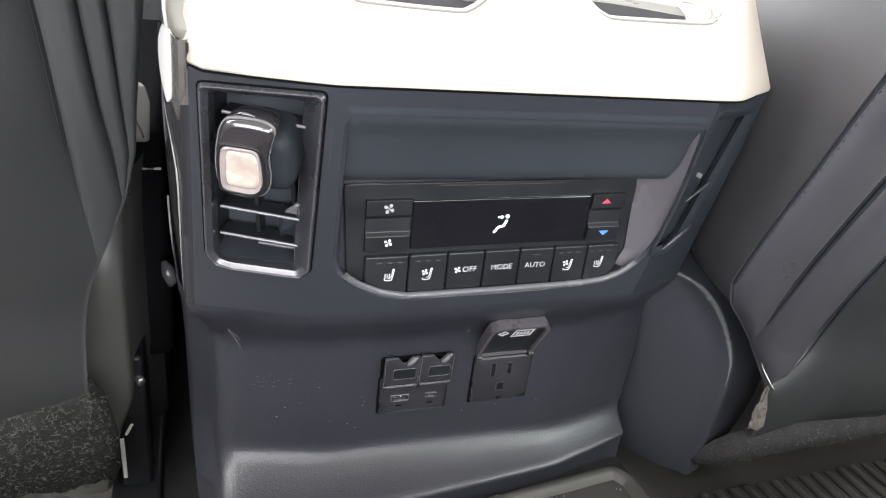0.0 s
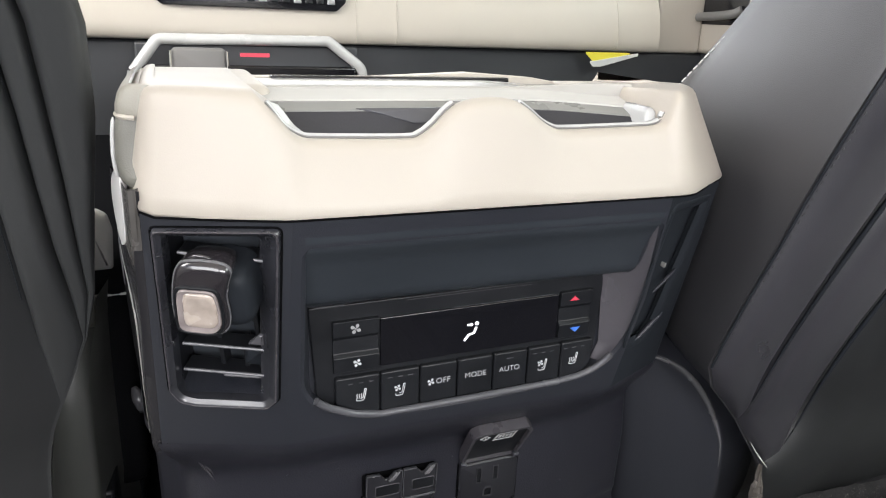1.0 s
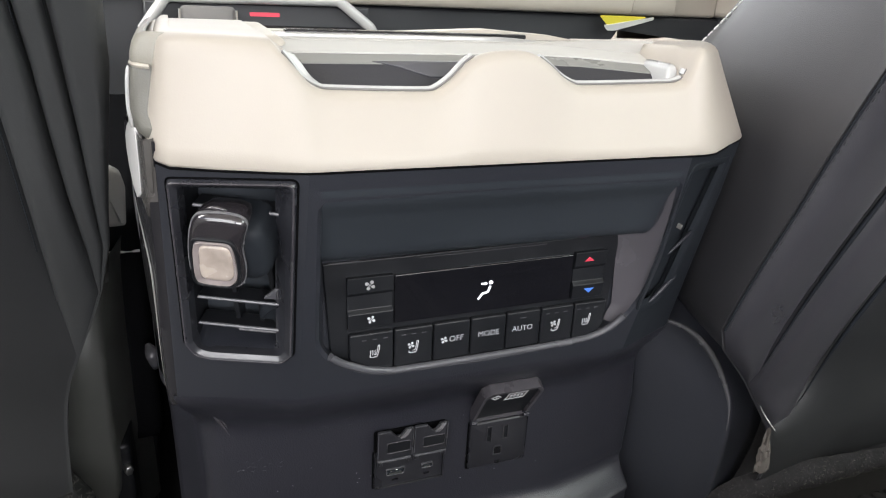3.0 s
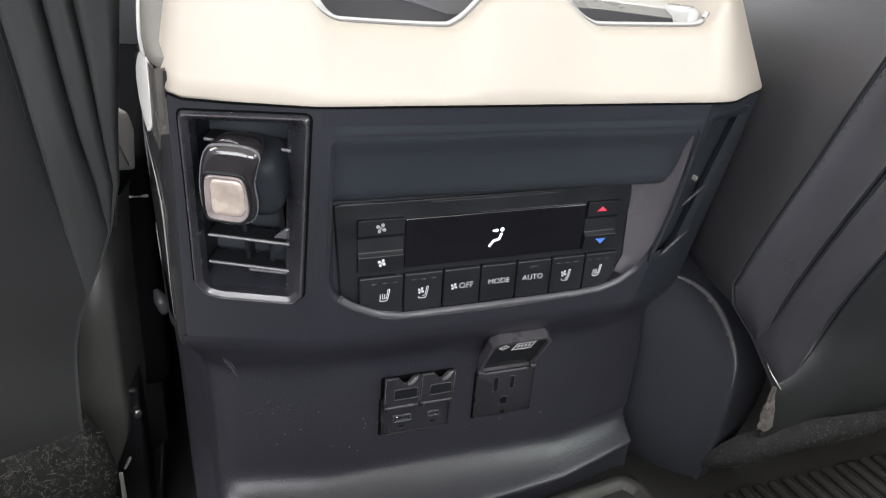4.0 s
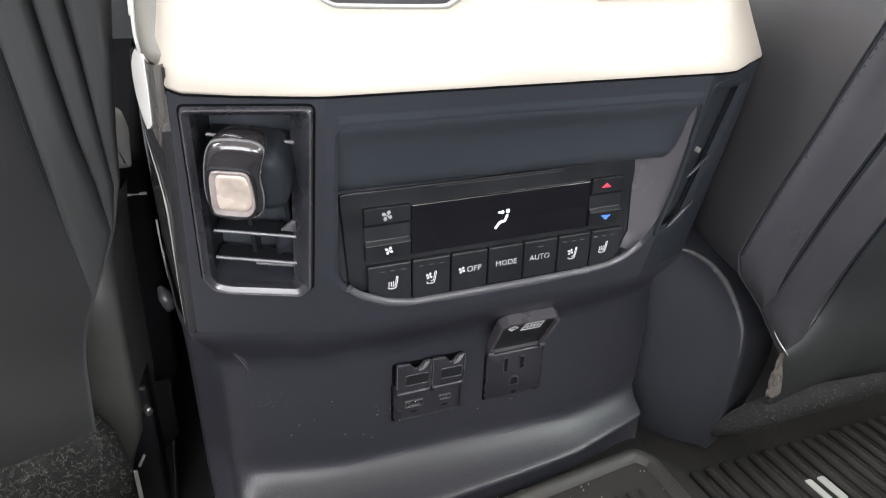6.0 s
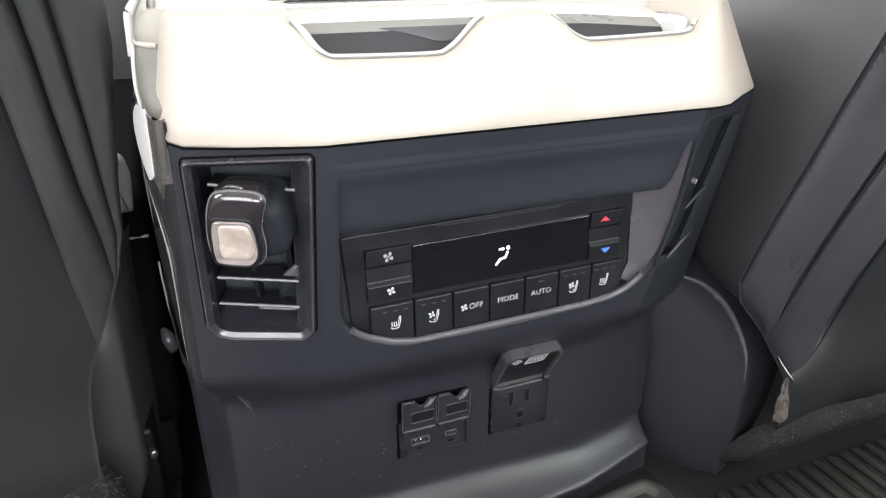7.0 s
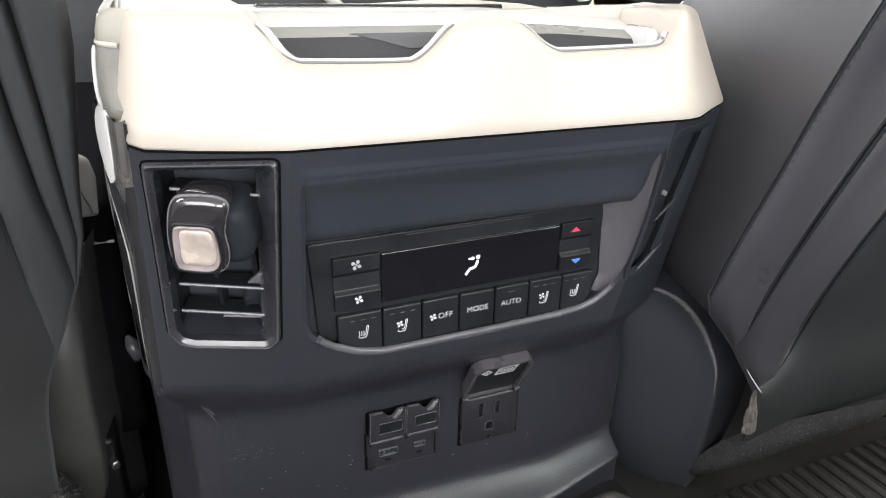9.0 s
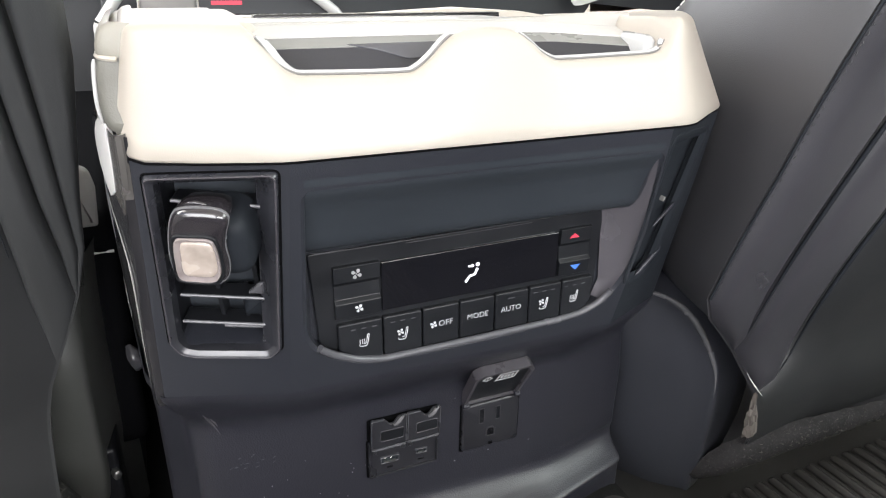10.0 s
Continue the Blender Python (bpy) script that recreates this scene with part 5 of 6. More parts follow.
def seat(s, dy, lines, foot, label):
    """A front seat's back; s mirrors it, dy moves it forwards; lines: the corner and the grooves, each as heights and distances from the middle."""
    ob = thing("front_seat", (s * 0.45, 0.1 + dy, -0.06), label, "car seat", "front seats")

    def P(x, y, z):
        return (s * x, y + dy, z)

    def ry(z):
        return lerp([0.03, 0.09, 0.15, 0.34, 0.75], [0.008, -0.008, -0.008, -0.06, -0.19], z)

    def line(k):
        def at(z):
            v = lerp(*lines[0], z)
            for q in range(1, k + 1):
                v = max(v + 0.0006, lerp(*lines[q], z))
            return v
        return at

    def front(z):
        if s < 0:
            return (lerp([0.05, 0.3, 0.72], [0.27, 0.205, 0.3], z), lerp([0.05, 0.2, 0.375, 0.72], [0.1, 0.1, 0.07, -0.06], z))
        return (lerp([0.05, 0.13, 0.155, 0.175, 0.19, 0.21, 0.3, 0.375, 0.437, 0.72], [0.37, 0.35, 0.31, 0.26, 0.22, 0.2, 0.195, 0.193, 0.228, 0.335], z), lerp([0.05, 0.16, 0.2, 0.375, 0.437, 0.72], [0.06, 0.07, 0.115, 0.094, 0.064, -0.04], z))

    corner = line(0)
    rows = []
    for z in ZS:
        f, a = front(z), (corner(z), ry(z))
        pts = [(f[0] + 0.03, f[1] + 0.012), (f[0] + 0.006, f[1] + 0.006), f]
        for w in (0.15, 0.35, 0.55, 0.72, 0.86, 0.95):
            bul = (0.010 if s > 0 else 0.002) * math.sin(math.pi * w) * lerp([0.15, 0.25, 0.5], [0.0, 1.0, 0.6], z)
            pts.append((f[0] + (a[0] - f[0]) * w - bul, f[1] + (a[1] - f[1]) * w))
        pts += [(a[0] - 0.0012 if s > 0 else a[0], a[1] + 0.0015), (a[0] + 0.001, a[1] + (0.0012 if s > 0 else 0.003))]
        rows.append([P(x, y, z) for x, y in pts])
    bm = bmesh.new()
    grid(bm, rows)
    part("bolster", bm, M_SIDE, ob, "smooth dark leather bolster", smooth=50)

    def puff(fa, fb, height, e0, e1, n, sink=False):
        rows = []
        for z in ZS:
            x0, x1 = fa(z), fb(z)
            k0 = min(1.0, (x1 - x0) / 0.018) * (1.0 if s > 0 else lerp([0.21, 0.29], [0.0, 1.0], z))
            g0, g1 = (min(1.0, max(0.0, (v - corner(z) - 0.001) / 0.012)) for v in (x0, x1))
            r = []
            for i in range(n):
                w = 0.5 - 0.5 * math.cos(math.pi * i / (n - 1))
                k = (1 - (2 * w - 1) ** 4) * height * k0
                e = (e0 * g0 * (1 - w) ** 26 + e1 * g1 * w ** 26) * k0
                r.append(P(x0 + (x1 - x0) * w, ry(z) - k + e + (0.014 * max(0.0, (0.22 - z) / 0.16) * min(1.0, w * 5) if sink else 0.0), z))
            rows.append(r)
        bm = bmesh.new()
        grid(bm, rows)
        return bm

    depth = [0.002, 0.026, 0.024, 0.012] if s > 0 else [0.002, 0.005, 0.006, 0.006]
    for k in range(len(lines) - 1):
        bm = puff(line(k), line(k + 1), 0.008 if s > 0 else 0.009, depth[k], depth[k + 1], 29)
        # Driver seat pleats get their own leather tone for the light there.
        part("back_pleat", bm, M_LEATHER if s > 0 else M_PLEAT, ob, "puffed dark leather pleat", smooth=60)
    # Back panel in a darker, greener tone than the pleats.
    bm = puff(line(len(lines) - 1), lambda z: 0.62, 0.010 if s > 0 else 0.007, 0.024 if s > 0 else 0.012, 0.02, 34, s > 0)
    part("back_panel", bm, M_BACK, ob, "wide smooth leather back panel", smooth=60)
    bm = bmesh.new()
    grid(bm, [[P(0.62, ry(z) + 0.02, z), P(0.66, ry(z) + 0.06, z), P(0.66, ry(z) + 0.16, z)] for z in ZS])
    part("bolster", bm, M_SIDE, ob, "smooth dark leather bolster", smooth=50)
    # sewn seams beside the grooves
    if s > 0:
        for xf, z0, side in ((line(0), 0.218, 0.0012), (line(1), 0.165, 0.0034)):
            bm = bmesh.new()
            z = z0
            while z < 0.6:
                p, q = Vector(P(xf(z) + side, ry(z) - 0.0006 - side, z)), Vector(P(xf(z + 0.0022) + side, ry(z + 0.0022) - 0.0006 - side, z + 0.0022))
                tube(bm, [p, p.lerp(q, 0.5) + Vector((0, -0.0006, 0)), q], 0.00036, 5)
                z += 0.0048
            part("stitching", bm, M_THREAD, ob, "row of grey stitches", smooth=60)
        # Black tubes darken the sewn grooves, where shade would lie.
        bm = bmesh.new()
        tube(bm, smoothed([P(corner(z) + 0.0002, ry(z) - 0.0002, z) for z in ZS if z > 0.2], 3), 0.0009, 8)
        part("seam", bm, M_BLACKSHADE, ob, "sewn seam along the bolster, black for its shade", smooth=60)
        for k, z0 in ((1, 0.15), (2, 0.105)):
            bm = bmesh.new()
            tube(bm, smoothed([P(line(k)(z) + 0.0034, ry(z) - 0.0024, z) for z in ZS if z > z0 and line(k)(z) > corner(z) + 0.003], 3), lambda i: 0.0004 + 0.0012 * min(1.0, i / 14), 8)
            part("seam", bm, M_BLACKSHADE, ob, "sewn seam between two pleats, black for its shade", smooth=60)
        bm = bmesh.new()
        z = 0.33
        while z < 0.6:
            f, g = front(z), front(z + 0.003)
            p, q = Vector(P(f[0] - 0.001, f[1] - 0.004, z)), Vector(P(g[0] - 0.001, g[1] - 0.004, z + 0.003))
            tube(bm, [p, p.lerp(q, 0.5) + Vector((-0.0007 * s, -0.0005, 0)), q], 0.0006, 5)
            z += 0.0043
        part("stitching", bm, M_THREADPALE, ob, "row of pale stitches on the front edge", smooth=60)
    if s < 0:
        # Thin black tubes paint the shade in these grooves too.
        for k in range(1, len(lines)):
            bm = bmesh.new()
            tube(bm, smoothed([P(line(k)(z) + 0.0012, ry(z) - 0.0006, z) for z in ZS if z > 0.26 and line(k)(z) > corner(z) + 0.003], 3), 0.0003, 8)
            part("seam", bm, M_BLACKSHADE, ob, "sewn seam between two pleats, black for its shade", smooth=60)
    # rolled leather hem at the foot, then felt that curls under
    if s < 0:
        bm = bmesh.new()
        n = 40
        sec = [(0.006, 0.012), (0.0, 0.010), (-0.004, 0.004), (-0.002, -0.004), (0.008, -0.007)]
        grid(bm, [[P(corner(0.06) + (0.64 - corner(0.06)) * i / n, ry(0.06) + a, 0.053 + b - 0.010 * (i / n)) for a, b in sec] for i in range(n + 1)])
        part("hem", bm, M_LEATHER, ob, "rolled leather hem", smooth=60)
    x0, fsec, mat, tip = foot
    bm = bmesh.new()
    rows = []
    n = 90
    for i in range(n + 1):
        w = i / n
        x = x0 + (0.66 - x0) * w
        g = min(1.0, (i / (5 if s > 0 else 3)) ** 0.42) * (1.0 if s < 0 else lerp([0.0, 0.12, 0.22, 0.45, 1.0], [0.92, 1.0, 0.86, 0.62, 0.6], w)) if i else 0.0
        lift = 0.0 if s > 0 else lerp([0.0, 0.05, 0.11, 0.15, 0.3], [0.026, 0.018, 0.007, 0.001, -0.006], w)
        r = []
        m = len(fsec)
        c = (sum(a for a, _ in fsec) / m, sum(b for _, b in fsec) / m)
        for k, (a, b) in enumerate(fsec):
            a, b = c[0] + (a - c[0]) * g, c[1] + (b - c[1]) * g
            q = Vector((x * 90, b * 90, a * 90))
            d = (0.0016 if s < 0 else 0.0009) * noise.noise(q) + (0.0012 if s < 0 else 0.0008) * noise.noise(q * 2.7)
            low = tip * max(0.0, 1 - w * 5) ** 1.5
            r.append(P(x + 0.001 * noise.noise(q * 1.9), ry(0.06) + a + d + low * 0.7, (0.052 if s > 0 else 0.056) + b - 0.016 * w + d - low + lift * (b + 0.095) / 0.113))
        rows.append(r)
    grid(bm, rows)
    part("felt_edge", bm, mat, ob, "rough charcoal felt along the foot", smooth=180)
    # loose matted fibres standing off the felt
    rn = random.Random(21)
    bm = bmesh.new()
    for k in range(900 if s < 0 else 500):
        i, j = rn.randrange(1, 34 if s < 0 else 60), rn.randrange(0, len(fsec) - 2)
        p = Vector(rows[i][j]).lerp(Vector(rows[i + 1][j + 1]), rn.random()).lerp(Vector(rows[i][j + 1]), rn.random())
        L = rn.uniform(0.002, 0.005) * (1.0 if s < 0 else 0.6)
        e = Vector((rn.uniform(-1, 1), 0.0, rn.uniform(-1, 1))).normalized() * L
        q = Vector((-e.z, 0, e.x)) * rn.uniform(-0.6, 0.6)
        tube(bm, [p + Vector((0, 0.0004, 0)), p + e * 0.5 + q + Vector((0, -0.0012, 0)), p + e + Vector((0, -0.0002, 0))], rn.uniform(0.00016, 0.00032), 3, caps=False)
    tagged(part("felt_fibre", bm, M_FIBRE, ob, smooth=180), "loose grey matted fibres on the felt", kind="stuff")
    # seat base under the back
    bm = bmesh.new()
    lo, hi = P(0.29, 0.1, -0.085), P(0.64, 0.6, 0.12)
    box(bm, [min(a, b) for a, b in zip(lo, hi)], [max(a, b) for a, b in zip(lo, hi)])
    part("seat_base", bm, M_SIDE, ob, "dark seat base", bevel=0.02)
    return ob, P, ry


FELT_R = [(0.004, 0.009), (-0.005, 0.006), (-0.009, -0.003), (-0.007, -0.014), (0.0, -0.024), (0.012, -0.031), (0.026, -0.034), (0.04, -0.034)]
FELT_L = [(0.004, 0.018), (-0.005, 0.015), (-0.008, 0.005), (-0.008, -0.01), (-0.006, -0.028), (0.0, -0.046), (0.01, -0.063), (0.025, -0.08), (0.045, -0.095)]
right_seat, RP, r_ry = seat(1, 0.0, [
    ([0.05, 0.0738, 0.1118, 0.1354, 0.1587, 0.18, 0.2, 0.212, 0.24, 0.264, 0.285, 0.305, 0.336, 0.4, 0.7], [0.262, 0.2565, 0.2415, 0.2245, 0.2065, 0.1848, 0.1640, 0.1580, 0.1590, 0.1610, 0.1645, 0.1668, 0.1700, 0.176, 0.27]),
    ([0.05, 0.157, 0.17, 0.2, 0.23, 0.257, 0.293, 0.3275, 0.7], [0.22, 0.2075, 0.2062, 0.2080, 0.2105, 0.2140, 0.2207, 0.2280, 0.32]),
    ([0.05, 0.1116, 0.129, 0.152, 0.186, 0.206, 0.228, 0.259, 0.4, 0.7], [0.24, 0.2430, 0.2610, 0.2690, 0.2688, 0.2720, 0.2735, 0.2825, 0.31, 0.40])],
    (0.226, FELT_R, M_FELT2, 0.027), "front passenger seat, dark pleated leather back, torn lower corner")
left_seat, LP, l_ry = seat(-1, 0.103, [
    ([0.05, 0.0987, 0.1173, 0.1365, 0.1534, 0.1743, 0.191, 0.2085, 0.2388, 0.2537, 0.283, 0.307, 0.33, 0.354, 0.38, 0.42, 0.7], [0.243, 0.2404, 0.2389, 0.2377, 0.2354, 0.2300, 0.2234, 0.2155, 0.2040, 0.1980, 0.1936, 0.1917, 0.1878, 0.1846, 0.1805, 0.1807, 0.24]),
    ([0.05, 0.24, 0.295, 0.335, 0.3785, 0.42, 0.7], [0.2, 0.1980, 0.1998, 0.2008, 0.2025, 0.2045, 0.27]),
    ([0.05, 0.23, 0.274, 0.297, 0.332, 0.38, 0.42, 0.7], [0.2, 0.2045, 0.2077, 0.2105, 0.2128, 0.2148, 0.2180, 0.285]),
    ([0.05, 0.2, 0.23, 0.255, 0.277, 0.307, 0.352, 0.38, 0.7], [0.2, 0.2220, 0.2272, 0.2278, 0.2290, 0.2297, 0.2315, 0.2330, 0.30])],
    (0.2265, FELT_L, M_FELT, 0.0), "front driver seat, dark leather back with felt foot")

# rounded plastic cover over the passenger seat's hinge
bm = bmesh.new()
R_ = [(0.149, 0.05, 0.187), (0.1648, 0.043, 0.1873), (0.183, 0.035, 0.1815), (0.1985, 0.028, 0.169), (0.2104, 0.022, 0.1515), (0.2212, 0.017, 0.1278), (0.226, 0.015, 0.1074), (0.2283, 0.016, 0.0694), (0.2286, 0.02, 0.0262), (0.2292, 0.026, -0.0105)]
OUT_ = [(0.03, 0.02, 0.012), (0.035, 0.018, 0.014), (0.042, 0.016, 0.014), (0.048, 0.014, 0.012), (0.05, 0.013, 0.008), (0.052, 0.013, 0.002), (0.052, 0.014, -0.004), (0.05, 0.015, -0.01), (0.04, 0.016, -0.014), (0.03, 0.018, -0.016)]
IN_ = [(-0.05, 0.05, -0.004), (-0.055, 0.055, -0.006), (-0.06, 0.06, -0.006), (-0.065, 0.065, -0.006), (-0.07, 0.07, -0.004), (-0.075, 0.075, -0.002), (-0.075, 0.078, 0.0), (-0.075, 0.08, 0.004), (-0.075, 0.08, 0.014), (-0.075, 0.08, 0.024)]
ridge = smoothed(R_, 5)
rows = []
for r, a, b in zip(ridge, smoothed(OUT_, 5), smoothed(IN_, 5)):
    o, l = r + a, r + b
    e, g = r + a.normalized() * 0.007, r + b.normalized() * 0.007
    turn = [(1 - w) ** 2 * e + 2 * w * (1 - w) * (r + Vector((0, -0.002, 0.001))) + w * w * g for w in (0.0, 0.2, 0.4, 0.6, 0.8, 1.0)]
    rows.append([o + Vector((0.01, 0.04, 0)), o + Vector((0.003, 0.01, 0)), o, o.lerp(e, 0.5)] + turn + [g.lerp(l, 0.12) + Vector((-0.003, -0.004, 0)), g.lerp(l, 0.25) + Vector((-0.006, -0.007, 0)), g.lerp(l, 0.5) + Vector((-0.008, -0.009, 0)), g.lerp(l, 0.75) + Vector((-0.005, -0.006, 0)), l, l + Vector((-0.006, 0.04, 0))])
grid(bm, rows)
dome = part("recliner_cover", bm, M_COVER, right_seat, "rounded black plastic hinge cover", smooth=180)
# Pale bead along the ridge stands for its highlight.
bm = bmesh.new()
tube(bm, [r + Vector((0.0006, 0.0006, 0.0002)) for r in ridge[2:33]], [0.0002 + 0.0023 * math.sin(math.pi * (k + 1) / 32) ** 1.3 for k in range(31)], 16)
part("ridge_highlight", bm, M_HIGHLIGHT, dome, "pale bead for the highlight along the ridge", smooth=180)

# cover beside the driver seat's hinge, its plastic made paler for the light on it
bm = bmesh.new()
rows = []
for z, xi, xo, y in ((0.222, 0.2125, 0.220, 0.176), (0.2, 0.2155, 0.232, 0.166), (0.18, 0.2168, 0.244, 0.157), (0.16, 0.2176, 0.252, 0.150), (0.13, 0.2184, 0.258, 0.146), (0.11, 0.2186, 0.262, 0.1455), (0.08, 0.2192, 0.266, 0.147), (0.052, 0.2194, 0.27, 0.149), (0.031, 0.2218, 0.272, 0.151), (0.005, 0.2310, 0.275, 0.154), (-0.03, 0.2400, 0.28, 0.156), (-0.06, 0.245, 0.28, 0.157)):
    rows.append([(-0.204 + 0.2 * (0.1 - z) * 0.05, 0.26, z), (-xi + 0.009, 0.21, z), (-xi + 0.0035, 0.175, z), (-xi, y + 0.008, z), (-xi - 0.0012, y + 0.003, z), (-xi - 0.004, y, z), (-(xi + xo) / 2, y - 0.0015, z), (-xo, y + 0.001, z), (-xo - 0.01, y + 0.02, z)])
grid(bm, rows)
part("recliner_cover", bm, M_COVERPALE, left_seat, "tall black plastic hinge cover", smooth=60)
bm = bmesh.new()
tube(bm, [(-0.2215, 0.14, 0.022), (-0.2265, 0.14, 0.012)], 0.0012, 8)
box(bm, (-0.2315, 0.1395, -0.032), (-0.2285, 0.1415, 0.008))
part("release_lever", bm, M_PALEGREY, left_seat, "thin white release lever", bevel=0.0005)

# torn lining at the corner of the passenger seat
bm = bmesh.new()
rows = []
for k in range(12):
    w = k / 11
    z = 0.069 + 0.042 * w
    cx = 0.2470 - 0.0050 * w
    wide = lerp([0.0, 0.5, 0.75, 1.0], [0.0165, 0.0125, 0.006, 0.002], w)
    r = []
    for m in range(8):
        u = m / 7 - 0.5
        d = noise.noise((k * 0.9, m * 1.3, 2.0))
        r.append(RP(cx + u * wide + 0.0016 * d, -0.0080 - 0.003 * math.cos(u * 3) + 0.003 * d, z + 0.0014 * d))
    rows.append(r)
grid(bm, rows)
part("torn_lining", bm, M_BRONZE, right_seat, "frayed tan lining at the torn corner", smooth=20)
bm = bmesh.new()
tube(bm, smoothed([RP(0.2195, -0.0155, 0.139), RP(0.2248, -0.0150, 0.132), RP(0.2325, -0.0155, 0.1225), RP(0.2405, -0.0160, 0.1135)], 4), [0.0002, 0.0002, 0.0003, 0.0003, 0.0004, 0.0004, 0.0004, 0.0005, 0.0005, 0.0004, 0.0003, 0.0003, 0.0002], 6)
part("loose_thread", bm, M_THREADPALE, right_seat, "pale loose edge thread")

# ---------------------------------------------------------------- floor mats
mat_c = thing("tunnel_mat", (0, -0.3, 0.033), "black ribbed rubber mat over the tunnel, gritty", "floor mat")
bm = bmesh.new()
MP = Plane((0, 0, 0.034), (1, 0, 0), (0, 1, 0))
mpoly = fillet([(-0.16, -0.9), (0.105, -0.9), (0.1375, -0.012), (0.129, 0.0025), (0.0, -0.011), (-0.13, -0.026), (-0.142, -0.042)], 0.012, 4)
slab(bm, MP, mpoly, -0.002, 0.003, 0.001)
part("sheet", bm, M_RUBBER, mat_c, "flat rubber sheet")
bm = bmesh.new()
r = [ring(bm, MP, inset(mpoly, d), h) for d, h in ((-0.003, -0.004), (-0.002, 0.005), (0.0, 0.0085), (0.003, 0.009), (0.006, 0.0075), (0.009, 0.003))]
for p, q in zip(r, r[1:]):
    bridge(bm, p, q)
part("raised_edge", bm, M_RUBBER, mat_c, "raised rounded rubber edge", smooth=60)
rib_bm = bmesh.new()
slab(rib_bm, Plane((0, 0, 0.0368), (1, 0, 0), (0, 1, 0)), rect(-0.0018, -0.85, 0.0018, -0.032), 0, 0.0028, 0.0010)
rib = part("rib", rib_bm, M_RUBBER, mat_c)
for i in range(-12, 12):
    if i:
        o = rib.copy()
        scene.collection.objects.link(o)
        o.location.x += i * 0.0100
        o.location.y += 0.1 * min(0, i) * 0.01
bm = bmesh.new()
rnd = random.Random(9)
for k in range(90):
    x, y, r = rnd.uniform(-0.13, 0.13), -0.004 - 0.1 * rnd.random() ** 2, rnd.uniform(0.0002, 0.0006)
    slab(bm, Plane((x, y, 0.0375), (1, 0, 0), (0, 1, 0)), [(r * math.cos(a), r * math.sin(a) * 0.8) for a in (0, 1.2, 2.4, 3.7, 5.0)], -0.0004, 0.0009)
tagged(part("grit", bm, M_GREYMARK, mat_c), "pale grit on the rubber", kind="stuff")
# skirt of the tunnel mat falling to the footwell
mat_r = thing("footwell_mat", (0.5, -0.4, -0.1), "black rubber footwell mat with raised diagonal ribs", "floor mat")
bm = bmesh.new()
slab(bm, Plane((0, 0, -0.094), (1, 0, 0), (0, 1, 0)), rect(0.2, -1.0, 0.88, 0.18, 0.02), -0.004, 0.002, 0.001)
part("sheet", bm, M_RUBBER, mat_r, "flat rubber sheet")
rib_bm = bmesh.new()
slab(rib_bm, Plane((0.0, 0.0, -0.0925), (1, 0, 0), (0, 1, 0)), rect(-0.0052, -0.55, 0.0052, 0.07, 0.004), 0, 0.0065, 0.0035)
rib = part("rib", rib_bm, M_RUBBER, mat_r)
rib.location.x += 0.27
for i in range(1, 32):
    o = rib.copy()
    scene.collection.objects.link(o)
    o.location.x += i * 0.0185
for k, (x, y, w) in enumerate(((0.3665, 0.004, 0.008), (0.3815, 0.003, 0.009))):
    bm = bmesh.new()
    slab(bm, Plane((x, y, -0.0860), (1, 0, 0), (0, 1, 0)), rect(-w / 2, -0.015, w / 2, 0.015, 0.002), 0, 0.0010)
    part("printed_tag", bm, M_PALEGREY, mat_r, "worn pale tag on the mat")

# seat rail and bolt beside the console
rail = thing("seat_rail", (-0.215, 0.3, -0.08), "black steel seat rail beside the console", "seat rail")
bm = bmesh.new()
box(bm, (-0.245, 0.1, -0.1), (-0.205, 0.75, -0.06))
part("rail", bm, M_BUTTON, rail, "black rail", bevel=0.004)
bm = bmesh.new()
slab(bm, Plane((-0.2144, 0.158, 0.0493), (0.9, 0.3, 0), (0, 0, 1)), [(0.0034 * math.cos(a * 1.0472), 0.0042 * math.sin(a * 1.0472)) for a in range(6)], -0.004, 0.003, 0.001)
part("bolt", bm, M_STEEL, rail, "small bright bolt")
bm = bmesh.new()
box(bm, (-0.236, 0.161, -0.1), (-0.212, 0.2, 0.07))
part("bracket", bm, M_BUTTON, rail, "black bracket behind the bolt", bevel=0.003)

# driver cushion, buckle and stalk seen between the seat and the console
gap = thing("driver_cushion", (-0.3, 0.45, 0.0), "dark leather driver seat cushion with pale piping", "car seat cushion")
# Cushion colour is cut to near black for the shade it sits in.
bm = bmesh.new()
box(bm, (-0.6, 0.215, 0.03), (-0.1905, 0.75, 0.24))
part("cushion", bm, M_CUSHION, gap, "dark leather cushion side", bevel=0.012, segs=4)
bm = bmesh.new()
tube(bm, smoothed([(-0.26, 0.2145, 0.2085), (-0.215, 0.2142, 0.2075), (-0.1925, 0.218, 0.206)], 5), 0.0011, 6)
part("piping", bm, M_THREADPALE, gap, "pale piping line")
bm = bmesh.new()
tube(bm, smoothed([(-0.1885, 0.214, 0.185), (-0.188, 0.213, 0.16), (-0.1865, 0.212, 0.135)], 5), 0.0009, 6)
part("piping", bm, M_THREADPALE, gap, "pale upright piping line")
buckle = thing("belt_buckle", (-0.2, 0.22, 0.24), "pale grey belt buckle standing beside the cushion", "belt buckle")
bm = bmesh.new()
